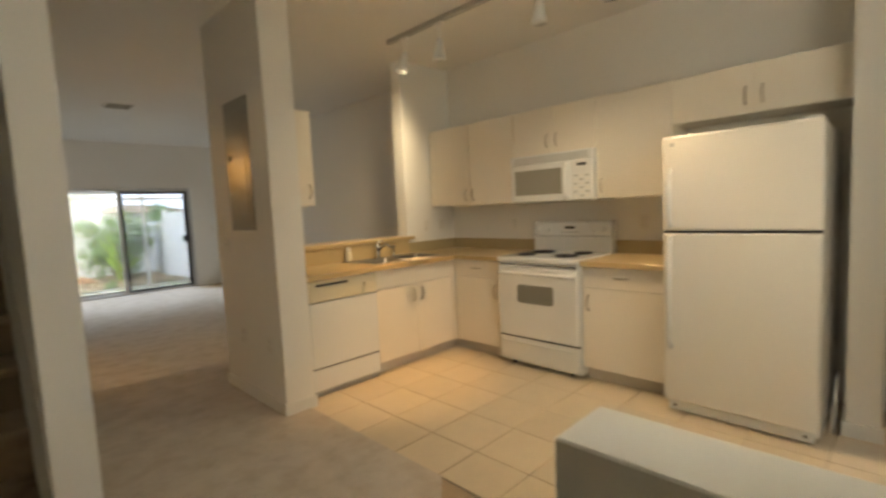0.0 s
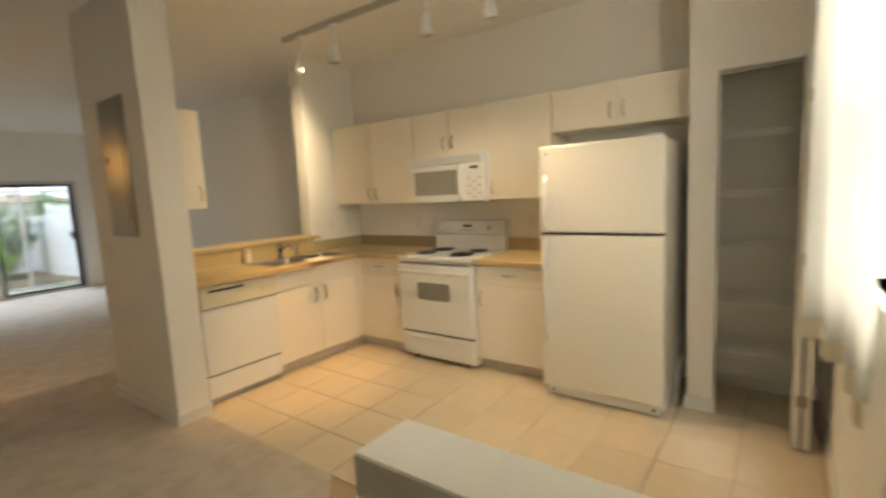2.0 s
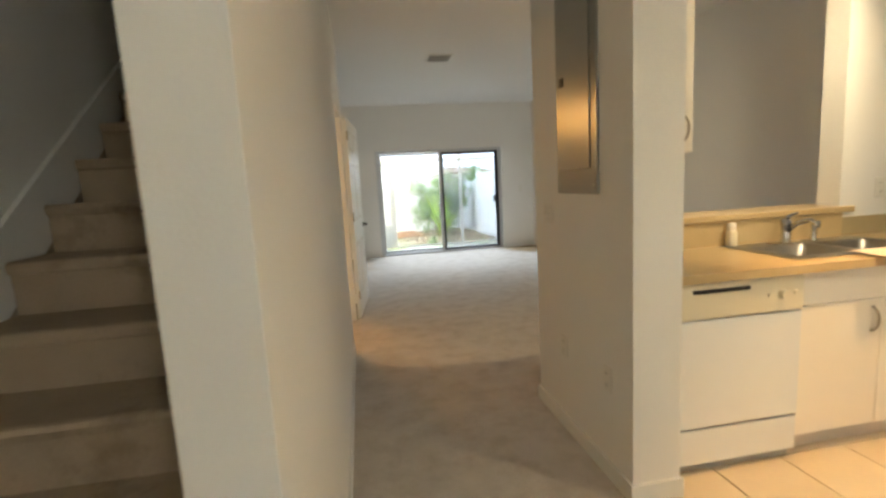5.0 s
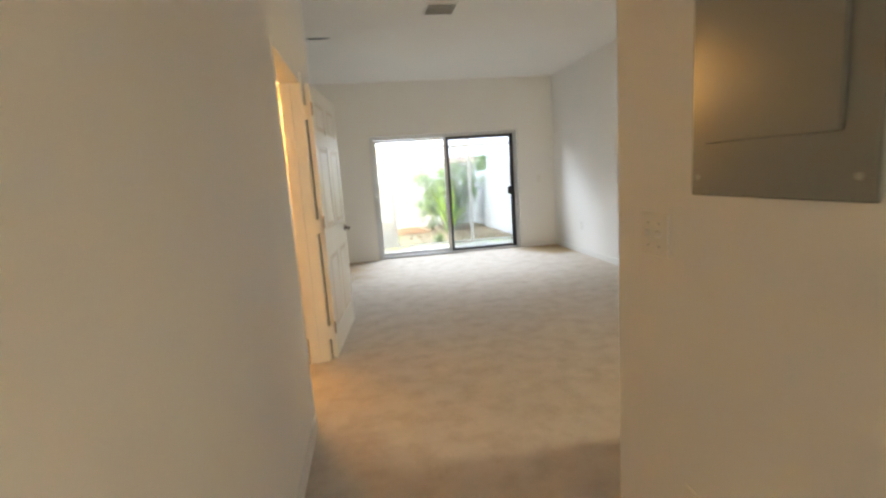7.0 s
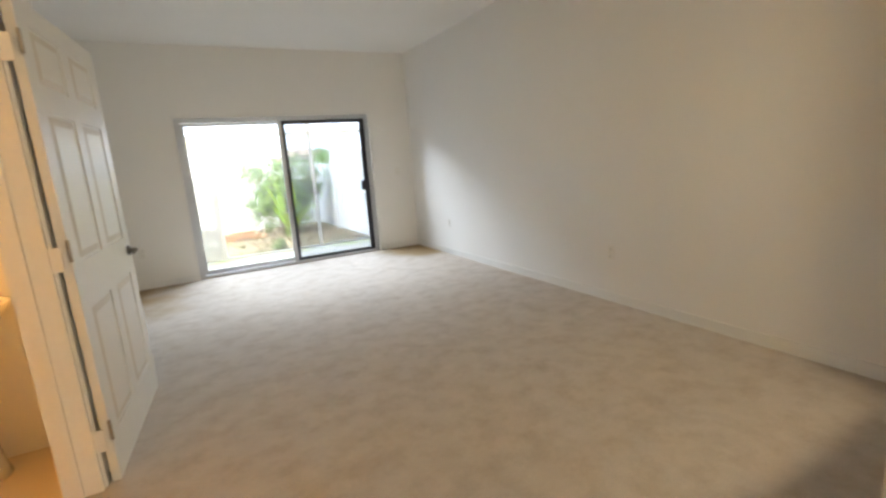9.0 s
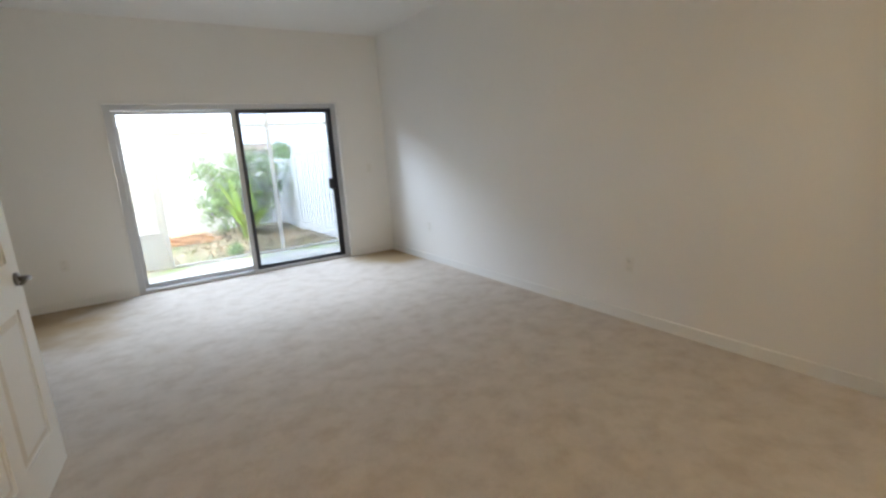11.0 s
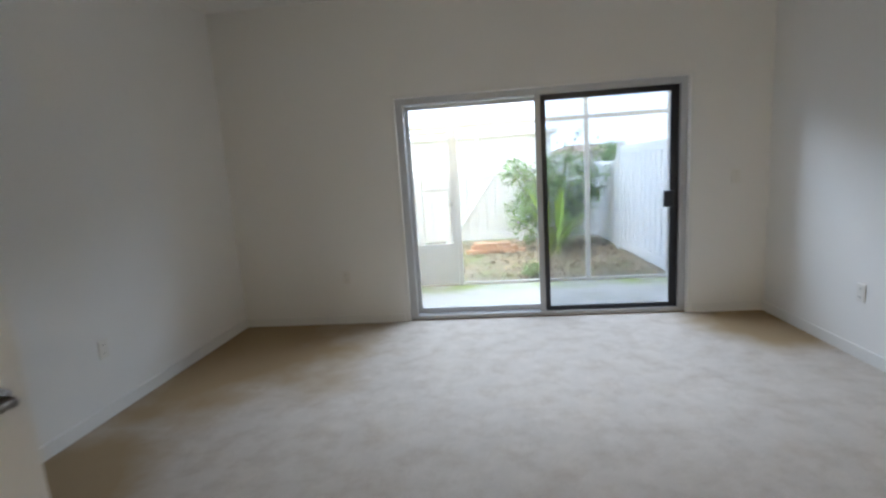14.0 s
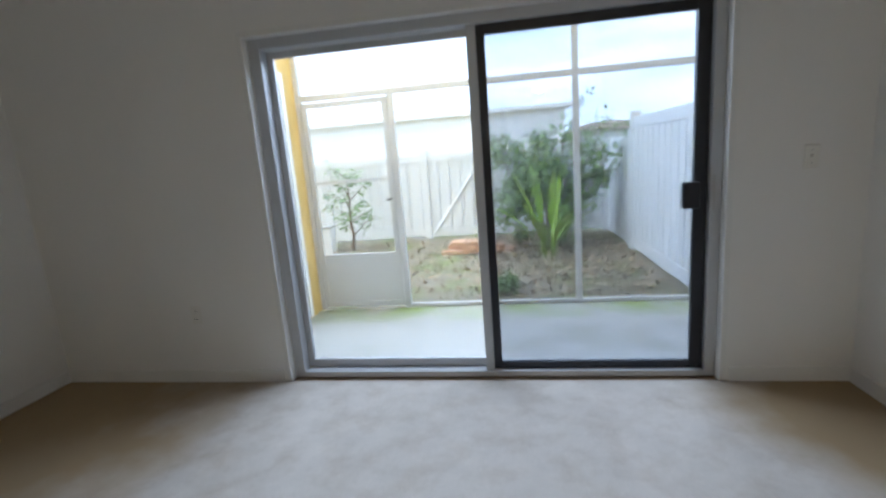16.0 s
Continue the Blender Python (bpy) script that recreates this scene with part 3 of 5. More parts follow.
def base_sink():
    c = thing("sink_cabinet", "white laminate sink base cabinet with two doors and a false front", "cabinet", "kitchen base cabinets")
    y = FS
    box_part("body", (3.175, 4.10, y + DT + 0.002, 4.13, 0.10, 0.70), M_CAB, c)
    box_part("gap_shade_sheet", (3.18, 4.095, y + DT - 0.001, y + DT + 0.0025, 0.105, CT0 - 0.004), M_GAP, c, "dark sheet painting the shade in the door gaps")
    box_part("toe_kick", (3.175, 4.188, y + 0.07, y + 0.09, 0, 0.10), M_TOE, c, "grey-beige toe kick")
    slab("false_front", (3.177, 4.098, y, y + DT, 0.717, CT0 - 0.006), c)
    slab("corner_strip", (4.06, 4.118, y - 0.001, y + DT, 0.105, CT0 - 0.006), c)
    d = slab("door", (3.177, 3.615, y, y + DT, 0.105, 0.713), c)
    pull(d, (3.565, y, 0.62), "z", (0, -1, 0), 0.11)
    d = slab("door", (3.618, 4.058, y, y + DT, 0.105, 0.713), c)
    pull(d, (3.665, y, 0.62), "z", (0, -1, 0), 0.11)


base_sink()

# countertops with the sink cut-out, laminate splash strips and the bar ledge
SX0, SX1, SY0, SY1 = 3.24, 4.03, 3.64, 4.06
ct = thing("countertop", "tan speckled laminate worktop that turns the corner round the sink", "countertop")
bm = bmesh.new()
for b in [(2.512, SX0, 3.515, 4.13), (SX1, XE, 3.515, 4.13), (SX0, SX1, 3.515, SY0), (SX0, SX1, SY1, 4.13), (4.07, XE, 3.02, 3.515)]:
    add_box(bm, b[0], b[1], b[2], b[3], CT0, CT1)
bmesh.ops.remove_doubles(bm, verts=bm.verts[:], dist=0.0004)
part("worktop", bm, M_COUNTER, ct)
bm = bmesh.new()
add_box(bm, 4.03, XE - 0.02, 4.108, 4.13, CT1, 1.02)
add_box(bm, XE - 0.02, XE, 3.02, 4.13, CT1, 1.02)
part("backsplash", bm, M_SPLASH, ct, "darker tan laminate splash strip")
box_part("backsplash", (2.512, 4.03, 4.108, 4.13, CT1, 1.048), M_COUNTER, ct, "tan laminate facing of the half wall")
ct2 = thing("countertop", "short tan laminate worktop between stove and refrigerator", "countertop")
box_part("worktop", (4.07, XE, 1.64, 2.24, CT0, CT1), M_COUNTER, ct2, bevel=0.003)
box_part("backsplash", (XE - 0.02, XE, 1.64, 2.24, CT1, 1.02), M_SPLASH, ct2, "darker tan laminate splash strip")
ledge = tagged(box_part("bar_ledge", (2.511, 4.10, 4.095, 4.40, 1.05, 1.085), M_COUNTER, bevel=0.004), "tan laminate bar ledge on top of the half wall", "ledge")


# ---- appliances ----
def dishwasher():
    d = thing("dishwasher", "white built-in dishwasher with a cream control panel", "dishwasher")
    x0, x1, y = 2.565, 3.17, 3.545
    box_part("body", (x0 + 0.005, x1 - 0.005, y + 0.03, 4.10, 0.10, CT0 - 0.003), M_ENAMEL, d)
    box_part("door", (x0, x1, y, y + 0.03, 0.222, 0.705), M_ENAMEL, d, bevel=0.004)
    box_part("lower_panel", (x0, x1, y + 0.004, y + 0.03, 0.05, 0.212), M_ENAMEL, d, bevel=0.003)
    box_part("dark_gap", (x0 + 0.002, x1 - 0.002, y + 0.012, y + 0.029, 0.212, 0.222), M_BLACK, d, "black gap under the door")
    box_part("toe_kick", (x0 + 0.003, x1 - 0.003, y + 0.04, y + 0.06, 0, 0.06), M_GREYTRIM, d, "grey toe plate")
    cp = box_part("control_panel", (x0, x1, y - 0.008, y + 0.03, 0.712, 0.868), M_CREAM, d, "cream control panel", bevel=0.006)
    box_part("vent_slot", (x0 + 0.06, x0 + 0.33, y - 0.011, y - 0.007, 0.825, 0.842), M_BLACK, cp, "black vent slot")
    for px, pz, r in ((x0 + 0.49, 0.79, 0.022),):
        bm = bmesh.new()
        add_tube(bm, [(px, y - 0.008, pz), (px, y - 0.03, pz)], [r, r * 0.85], 16)
        part("dial", bm, M_CREAM, cp, "cream dial", smooth=False)
    for px in (x0 + 0.42, x0 + 0.55):
        box_part("button", (px, px + 0.02, y - 0.014, y - 0.007, 0.785, 0.80), M_CREAM, cp)


dishwasher()


def stove():
    s = thing("stove", "white freestanding electric coil range with an oven window", "stove")
    x, y0, y1 = 4.05, 2.245, 3.0
    box_part("body", (x + 0.03, XE - 0.01, y0, y1, 0.03, 0.895), M_ENAMEL, s)
    dr = box_part("drawer", (x, x + 0.03, y0 + 0.004, y1 - 0.004, 0.045, 0.245), M_ENAMEL, s, bevel=0.006)
    box_part("drawer_lip", (x - 0.012, x + 0.001, y0 + 0.03, y1 - 0.03, 0.205, 0.222), M_ENAMEL, dr, bevel=0.004)
    box_part("dark_gap", (x + 0.012, x + 0.031, y0 + 0.004, y1 - 0.004, 0.246, 0.259), M_BLACK, s, "black gap over the drawer")
    door = box_part("oven_door", (x - 0.006, x + 0.03, y0 + 0.004, y1 - 0.004, 0.26, 0.842), M_ENAMEL, s, bevel=0.008)
    bm = bmesh.new()
    pts = []
    wy0, wy1, wz0, wz1, r = y0 + 0.21, y0 + 0.55, 0.55, 0.70, 0.025
    for cy, cz, a0 in ((wy1 - r, wz1 - r, 0), (wy0 + r, wz1 - r, 90), (wy0 + r, wz0 + r, 180), (wy1 - r, wz0 + r, 270)):
        for i in range(5):
            a = radians(a0 + i * 22.5)
            pts.append((cy + r * math.cos(a), cz + r * math.sin(a)))
    fr = [bm.verts.new((x - 0.009, a, b)) for a, b in pts]
    bk = [bm.verts.new((x - 0.004, a, b)) for a, b in pts]
    bm.faces.new(fr); bm.faces.new(bk[::-1])
    for i in range(len(pts)):
        bm.faces.new((fr[i], fr[(i + 1) % len(pts)], bk[(i + 1) % len(pts)], bk[i]))
    part("oven_window", bm, M_DARKGLASS, door, "grey rounded oven window")
    bm = bmesh.new()
    add_tube(bm, [(x - 0.006, y0 + 0.04, 0.795), (x - 0.045, y0 + 0.05, 0.795), (x - 0.05, y0 + 0.1, 0.797), (x - 0.05, y1 - 0.1, 0.797), (x - 0.045, y1 - 0.05, 0.795), (x - 0.006, y1 - 0.04, 0.795)], 0.014, 10)
    part("handle", bm, M_ENAMEL, door, "white bar handle", smooth=True)
    box_part("vent_strip", (x + 0.004, x + 0.03, y0 + 0.01, y1 - 0.01, 0.846, 0.876), M_ENAMEL, s, bevel=0.002)
    box_part("vent_gap", (x + 0.002, x + 0.012, y0 + 0.02, y1 - 0.02, 0.858, 0.868), M_BLACK, s, "black vent gap")
    top = box_part("cooktop", (x - 0.01, XE - 0.09, y0 - 0.002, y1 + 0.002, 0.885, 0.922), M_ENAMEL, s, bevel=0.008)
    for cx, cy, r in ((4.22, y0 + 0.20, 0.10), (4.22, y1 - 0.18, 0.078), (4.46, y0 + 0.18, 0.078), (4.46, y1 - 0.20, 0.10)):
        bm = bmesh.new()
        add_lathe(bm, [(r + 0.018, 0.0), (r + 0.022, 0.004), (r + 0.012, 0.005), (r, 0.001)], (cx, cy, 0.922), 28)
        pan = part("drip_pan", bm, M_CHROME, top, "chrome drip ring", smooth=True)
        bm = bmesh.new()
        pts = []
        for i in range(84):
            a = i / 84 * 4.0 * 2 * math.pi
            rr = 0.014 + (r - 0.016) * i / 84
            pts.append((cx + rr * math.cos(a), cy + rr * math.sin(a), 0.932))
        add_tube(bm, pts, 0.0065, 6)
        part("coil_element", bm, M_BLACK, top, "black coil element", smooth=True)
    # back guard with its controls
    bm = bmesh.new()
    prof = [(4.615, 0.90), (4.625, 1.05), (4.60, 1.065), (4.625, 1.172), (4.645, 1.185), (XE - 0.005, 1.185), (XE - 0.005, 0.90)]
    a = [bm.verts.new((px, y0, pz)) for px, pz in prof]
    b = [bm.verts.new((px, y1, pz)) for px, pz in prof]
    for i in range(len(prof)):
        j = (i + 1) % len(prof)
        bm.faces.new((a[i], a[j], b[j], b[i]))
    bm.faces.new(a); bm.faces.new(b[::-1])
    bmesh.ops.bevel(bm, geom=bm.edges[:], offset=0.004, segments=1, affect="EDGES")
    bgd = part("back_guard", bm, M_ENAMEL, s)
    for ky in (y0 + 0.07, y0 + 0.155, y1 - 0.07, y1 - 0.155):
        bm = bmesh.new()
        add_tube(bm, [(4.614, ky, 1.115), (4.604, ky, 1.117)], 0.028, 18)
        add_tube(bm, [(4.606, ky, 1.117), (4.584, ky, 1.12)], [0.02, 0.017], 14)
        add_box(bm, 4.578, 4.59, ky - 0.003, ky + 0.003, 1.103, 1.137)
        part("knob", bm, M_ENAMEL, bgd, "white control knob")
    box_part("clock_display", (4.605, 4.614, (y0 + y1) / 2 - 0.045, (y0 + y1) / 2 + 0.045, 1.122, 1.142), M_DISPLAY, bgd, "small black clock display")
    for k in range(5):
        yy = (y0 + y1) / 2 - 0.07 + k * 0.035
        box_part("button", (4.602, 4.610, yy - 0.008, yy + 0.008, 1.088, 1.098), M_PRINT, bgd, "grey button")
    for yy in (y0 + 0.1, y1 - 0.1):
        for xx in (4.12, 4.6):
            bm = bmesh.new()
            add_tube(bm, [(xx, yy, 0), (xx, yy, 0.035)], 0.018, 10)
            part("foot", bm, M_BLACK, s, "black levelling foot")


stove()


def microwave():
    m = thing("microwave", "white over-the-range microwave with a side keypad", "microwave")
    x, y0, y1, z0, z1 = 4.31, 2.245, 3.025, 1.365, 1.762
    box_part("body", (x + 0.03, XE, y0, y1, z0, z1), M_ENAMEL, m, bevel=0.004)
    box_part("underside", (x + 0.04, XE - 0.02, y0 + 0.02, y1 - 0.02, z0 - 0.008, z0 + 0.001), M_GREYTRIM, m, "grey underside with filters")
    gr = box_part("vent_grille", (x + 0.004, x + 0.03, y0, y1, z1 - 0.075, z1), M_ENAMEL, m, bevel=0.004)
    for k in range(4):
        z = z1 - 0.066 + k * 0.014
        box_part("slot", (x + 0.001, x + 0.006, y0 + 0.04, y1 - 0.04, z, z + 0.006), M_GREYTRIM, gr, "grey vent slot")
    door = box_part("door", (x, x + 0.03, y0 + 0.20, y1, z0 + 0.004, z1 - 0.079), M_ENAMEL, m, bevel=0.006)
    box_part("door_window", (x - 0.003, x + 0.002, y0 + 0.27, y1 - 0.05, z0 + 0.062, z1 - 0.125), M_MWGLASS, door, "grey meshed window", bevel=0.001)
    bm = bmesh.new()
    yy = y0 + 0.225
    add_tube(bm, [(x, yy, z0 + 0.02), (x - 0.03, yy, z0 + 0.06), (x - 0.036, yy, (z0 + z1) / 2 - 0.03), (x - 0.03, yy, z1 - 0.14), (x, yy, z1 - 0.095)], 0.012, 10)
    part("handle", bm, M_ENAMEL, door, "white curved handle", smooth=True)
    kp = box_part("keypad", (x, x + 0.03, y0, y0 + 0.197, z0 + 0.004, z1 - 0.079), M_ENAMEL, m, bevel=0.004)
    box_part("display", (x - 0.002, x + 0.002, y0 + 0.055, y0 + 0.135, z1 - 0.125, z1 - 0.105), M_DISPLAY, kp, "small black display")
    for r in range(6):
        for c in range(3):
            yy, zz = y0 + 0.03 + c * 0.05, z0 + 0.03 + r * 0.032
            box_part("key", (x - 0.0015, x + 0.001, yy, yy + 0.032, zz, zz + 0.011), M_GREYTRIM if (r + c) % 2 else M_PLATE, kp, "pale key")


microwave()


def fridge():
    f = thing("refrigerator", "tall white top-freezer refrigerator with a pebbled finish", "refrigerator")
    x, y0, y1 = 3.92, 0.815, 1.59
    box_part("body", (x + 0.07, XE - 0.03, y0 + 0.004, y1 - 0.004, 0.03, 1.70), M_FRIDGE, f, bevel=0.006)
    box_part("kick_grille", (x + 0.03, x + 0.07, y0 + 0.02, y1 - 0.02, 0.015, 0.075), M_ENAMEL, f, "white kick grille", bevel=0.004)
    for yy in (y0 + 0.06, y1 - 0.06):
        bm = bmesh.new()
        add_tube(bm, [(x + 0.024, yy, 0.045), (x + 0.034, yy, 0.045)], 0.009, 10)
        part("grille_screw", bm, M_SLOT, f, "dark round screw hole")
    for yy in (y0 + 0.08, y1 - 0.08):
        for xx in (x + 0.1, XE - 0.1):
            bm = bmesh.new()
            add_tube(bm, [(xx, yy, 0.0), (xx, yy, 0.035)], 0.02, 10)
            part("foot", bm, M_BLACK, f, "black levelling foot")
    for z0, z1, nm in ((0.08, 1.135, "fridge_door"), (1.15, 1.715, "freezer_door")):
        bm = bmesh.new()
        add_box(bm, x, x + 0.062, y0, y1, z0, z1, bevel=0.014, seg=3)
        d = part(nm, bm, M_FRIDGE, f)
        lo, hi = (0.42, 1.11) if z0 < 1 else (1.17, 1.52)
        bm = bmesh.new()
        yy = y1 - 0.045
        add_tube(bm, [(x + 0.004, yy, lo), (x - 0.028, yy, lo + 0.05), (x - 0.034, yy, (lo + hi) / 2), (x - 0.028, yy, hi - 0.05), (x + 0.004, yy, hi)], [0.012, 0.014, 0.014, 0.014, 0.012], 10)
        part("handle", bm, M_ENAMEL, d, "white curved door handle", smooth=True)
    box_part("gasket", (x + 0.058, x + 0.072, y0 + 0.006, y1 - 0.006, 0.09, 1.70), M_GREYTRIM, f, "grey door gasket")
    box_part("door_split", (x + 0.012, x + 0.06, y0 + 0.006, y1 - 0.006, 1.136, 1.149), M_BLACK, f, "dark gap between the doors")
    box_part("hinge_cover", (x + 0.01, x + 0.08, y0 + 0.02, y0 + 0.10, 1.70, 1.73), M_ENAMEL, f, "white hinge cover", bevel=0.005)
    box_part("badge", (x - 0.002, x + 0.001, y1 - 0.065, y1 - 0.045, 1.655, 1.675), M_GREYTRIM, f, "small grey badge")


fridge()


hose = thing("water_hose", "white plastic hose hanging beside the refrigerator", "hose")
bm = bmesh.new()
add_tube(bm, [(4.35, 0.78, 0.32), (4.22, 0.775, 0.30), (4.12, 0.772, 0.20), (4.10, 0.775, 0.08), (4.16, 0.78, 0.012), (4.40, 0.78, 0.012)], 0.007, 8)
part("tubing", bm, M_ENAMEL, hose, smooth=True)


def sink():
    s = thing("kitchen_sink", "double-bowl stainless steel drop-in sink", "sink")
    z = CT1
    xm = (SX0 + SX1) / 2
    bm = bmesh.new()
    rim = 0.022
    bowls = [(SX0 + 0.03, xm - 0.02, SY0 + 0.03, SY1 - 0.09), (xm + 0.02, SX1 - 0.03, SY0 + 0.03, SY1 - 0.09)]
    X = [SX0 - rim, bowls[0][0], bowls[0][1], bowls[1][0], bowls[1][1], SX1 + rim]
    Y = [SY0 - rim, bowls[0][2], bowls[0][3], SY1 + rim]
    g = [[bm.verts.new((a, b, z + 0.006 if 0 < i < 5 and 0 < j < 3 else z + 0.003)) for j, b in enumerate(Y)] for i, a in enumerate(X)]
    for i in range(5):
        for j in range(3):
            if j == 1 and i in (1, 3):
                continue
            bm.faces.new((g[i][j], g[i + 1][j], g[i + 1][j + 1], g[i][j + 1]))
    part("rim", bm, M_BOWL, s)
    for x0, x1, y0, y1 in bowls:
        bm = bmesh.new()
        n = 6
        rings = []
        for k, (ins, dz) in enumerate([(0, 0.006), (0.006, -0.004), (0.015, -0.12), (0.04, -0.155), (0.12, -0.165)]):
            ring = []
            r = 0.04
            for cx, cy, a0 in ((x1 - ins - r, y1 - ins - r, 0), (x0 + ins + r, y1 - ins - r, 90), (x0 + ins + r, y0 + ins + r, 180), (x1 - ins - r, y0 + ins + r, 270)):
                for i in range(n):
                    a = radians(a0 + i * 90 / (n - 1))
                    rr = r if k else 0.0005
                    ox, oy = (0, 0) if k else (r if math.cos(radians(a0 + 45)) > 0 else -r, r if math.sin(radians(a0 + 45)) > 0 else -r)
                    ring.append(bm.verts.new((cx + ox + rr * math.cos(a), cy + oy + rr * math.sin(a), z + dz)))
            rings.append(ring)
        for a, b in zip(rings, rings[1:]):
            for i in range(len(a)):
                bm.faces.new((a[i], a[(i + 1) % len(a)], b[(i + 1) % len(a)], b[i]))
        bm.faces.new(rings[-1])
        bowl = part("bowl", bm, M_BOWL, s, smooth=True)
        bm = bmesh.new()
        add_lathe(bm, [(0.035, 0), (0.04, 0.002), (0.028, 0.004), (0.02, 0.0)], ((x0 + x1) / 2, (y0 + y1) / 2, z - 0.165), 18)
        part("drain", bm, M_CHROME, bowl, "chrome drain basket", smooth=True)


sink()


def faucet():
    f = thing("faucet", "chrome single-lever kitchen faucet on the sink rim", "faucet", at=(3.56, 4.02, CT1 + 0.003))
    bm = bmesh.new()
    add_lathe(bm, [(0.03, 0), (0.03, 0.008), (0.024, 0.014), (0.022, 0.09), (0.026, 0.10), (0.024, 0.125), (0.012, 0.135)], (0, 0, 0), 20)
    part("body", bm, M_CHROME, f, smooth=True)
    bm = bmesh.new()
    add_tube(bm, [(0, -0.01, 0.07), (0, -0.07, 0.115), (0, -0.14, 0.135), (0, -0.175, 0.12), (0, -0.18, 0.10)], [0.014, 0.013, 0.012, 0.013, 0.013], 12)
    part("spout", bm, M_CHROME, f, smooth=True)
    bm = bmesh.new()
    add_tube(bm, [(0, 0, 0.13), (0.01, -0.01, 0.15), (0.05, -0.02, 0.165)], [0.012, 0.009, 0.006], 10)
    part("lever", bm, M_CHROME, f, smooth=True)
    bm = bmesh.new()
    add_box(bm, -0.1, 0.1, -0.028, 0.028, -0.001, 0.006, bevel=0.003)
    part("deck_plate", bm, M_CHROME, f)


faucet()


def sprayer():
    f = thing("side_sprayer", "chrome side sprayer beside the faucet", "faucet", at=(3.75, 4.03, CT1 + 0.003))
    bm = bmesh.new()
    add_lathe(bm, [(0.022, 0), (0.022, 0.006), (0.014, 0.012), (0.013, 0.06), (0.018, 0.085), (0.016, 0.10), (0.006, 0.105)], (0, 0, 0), 16)
    part("stem", bm, M_CHROME, f, smooth=True)
    bm = bmesh.new()
    add_tube(bm, [(0, 0, 0.09), (0, -0.03, 0.10)], [0.012, 0.014], 10)
    part("spray_head", bm, M_CHROME, f, smooth=True)


sprayer()
sb = thing("soap_bottle", "small cream plastic soap bottle with a white cap on the worktop", "bottle", at=(3.27, 4.07, CT1 + 0.006))
bm = bmesh.new()
add_lathe(bm, [(0.026, 0), (0.028, 0.01), (0.028, 0.07), (0.02, 0.085)], (0, 0, 0), 18)
part("bottle_body", bm, M_SOAP, sb, smooth=True)
bm = bmesh.new()
add_lathe(bm, [(0.02, 0.085), (0.022, 0.09), (0.022, 0.118), (0.012, 0.125)], (0, 0, 0), 16)
part("cap", bm, M_PAPER, sb, "white cap", smooth=True)
pp = bmesh.new()
vs = [pp.verts.new(p) for p in ((3.50, 3.465, CT1 + 0.010), (3.72, 3.470, CT1 + 0.013), (3.75, 3.66, CT1 + 0.010), (3.53, 3.655, CT1 + 0.010))]
ws = [pp.verts.new(v.co + Vector((0, 0, 0.0015))) for v in vs]
pp.faces.new(vs[::-1]); pp.faces.new(ws)
for i in range(4):
    pp.faces.new((vs[i], vs[(i + 1) % 4], ws[(i + 1) % 4], ws[i]))
paper = tagged(part("paper_sheet", pp, M_PAPER), "white sheet of paper at the front edge of the sink", "paper")
paper.location.z = 0.002


# ---- fixtures ----
def wall_plate(label, centre, normal, kind="outlet", w=0.07, h=0.115):
    """A cover plate on a wall; normal is '-x', '+x' or '-y'."""
    rz = {"-y": 0, "+x": 90, "-x": -90, "+y": 180}[normal]
    p = thing("outlet_cover" if kind == "outlet" else "light_switch", label, "outlet" if kind == "outlet" else "switch", "wall plates", at=centre, rz=rz)
    bm = bmesh.new()
    add_box(bm, -w / 2, w / 2, -0.007, 0, -h / 2, h / 2, bevel=0.003)
    part("plate", bm, M_PLATE, p)
    if kind == "outlet":
        for dz in (-0.026, 0.026):
            bm = bmesh.new()
            add_tube(bm, [(0, -0.006, dz), (0, -0.009, dz)], 0.017, 14)
            soc = part("socket", bm, M_PLATE, p)
            for dx in (-0.006, 0.006):
                box_part("slot", (dx - 0.001, dx + 0.001, -0.0098, -0.0085, dz - 0.005, dz + 0.005), M_SLOT, soc, "dark slot")
    else:
        n = max(1, round(w / 0.06))
        for k in range(n):
            dx = (k - (n - 1) / 2) * 0.046
            bm = bmesh.new()
            add_box(bm, dx - 0.005, dx + 0.005, -0.02, -0.006, -0.004, 0.012, bevel=0.002)
            part("toggle", bm, M_PLATE, p)
            for dz in (-0.03, 0.03):
                bm = bmesh.new()
                add_tube(bm, [(dx, -0.0065, dz), (dx, -0.0085, dz)], 0.003, 8)
                part("screw", bm, M_GREYTRIM, p, "small grey screw")
    return p


wall_plate("cream duplex outlet low on the living room side wall", (XE, 7.0, 0.43), "-x")
wall_plate("cream duplex outlet low on the side wall near the garden", (XE, 9.8, 0.43), "-x")
wall_plate("cream duplex outlet low on the garden wall", (1.07, YN, 0.45), "-y")
wall_plate("cream light switch beside the sliding door", (4.45, YN, 1.16), "-y", "switch")
wall_plate("double cream light switch on the stub wall", (2.30, 4.25, 1.15), "-x", "switch", w=0.12)
wall_plate("cream duplex outlet low on the stub wall", (2.30, 4.08, 0.46), "-x")
wall_plate("blank cream cover plate low on the stub wall", (2.30, 3.64, 0.46), "-x")
wall_plate("cream outlet over the worktop beside the stove", (XE, 3.28, 1.17), "-x")
wall_plate("cream outlet over the short worktop", (XE, 2.02, 1.17), "-x")
wall_plate("cream outlet over the worktop near the corner", (4.30, 4.13, 1.18), "-y")
wall_plate("cream switch over the worktop near the corner", (4.52, 4.13, 1.18), "-y", "switch")
wall_plate("cream duplex outlet low on the west living room wall", (XW, 9.2, 0.43), "+x")


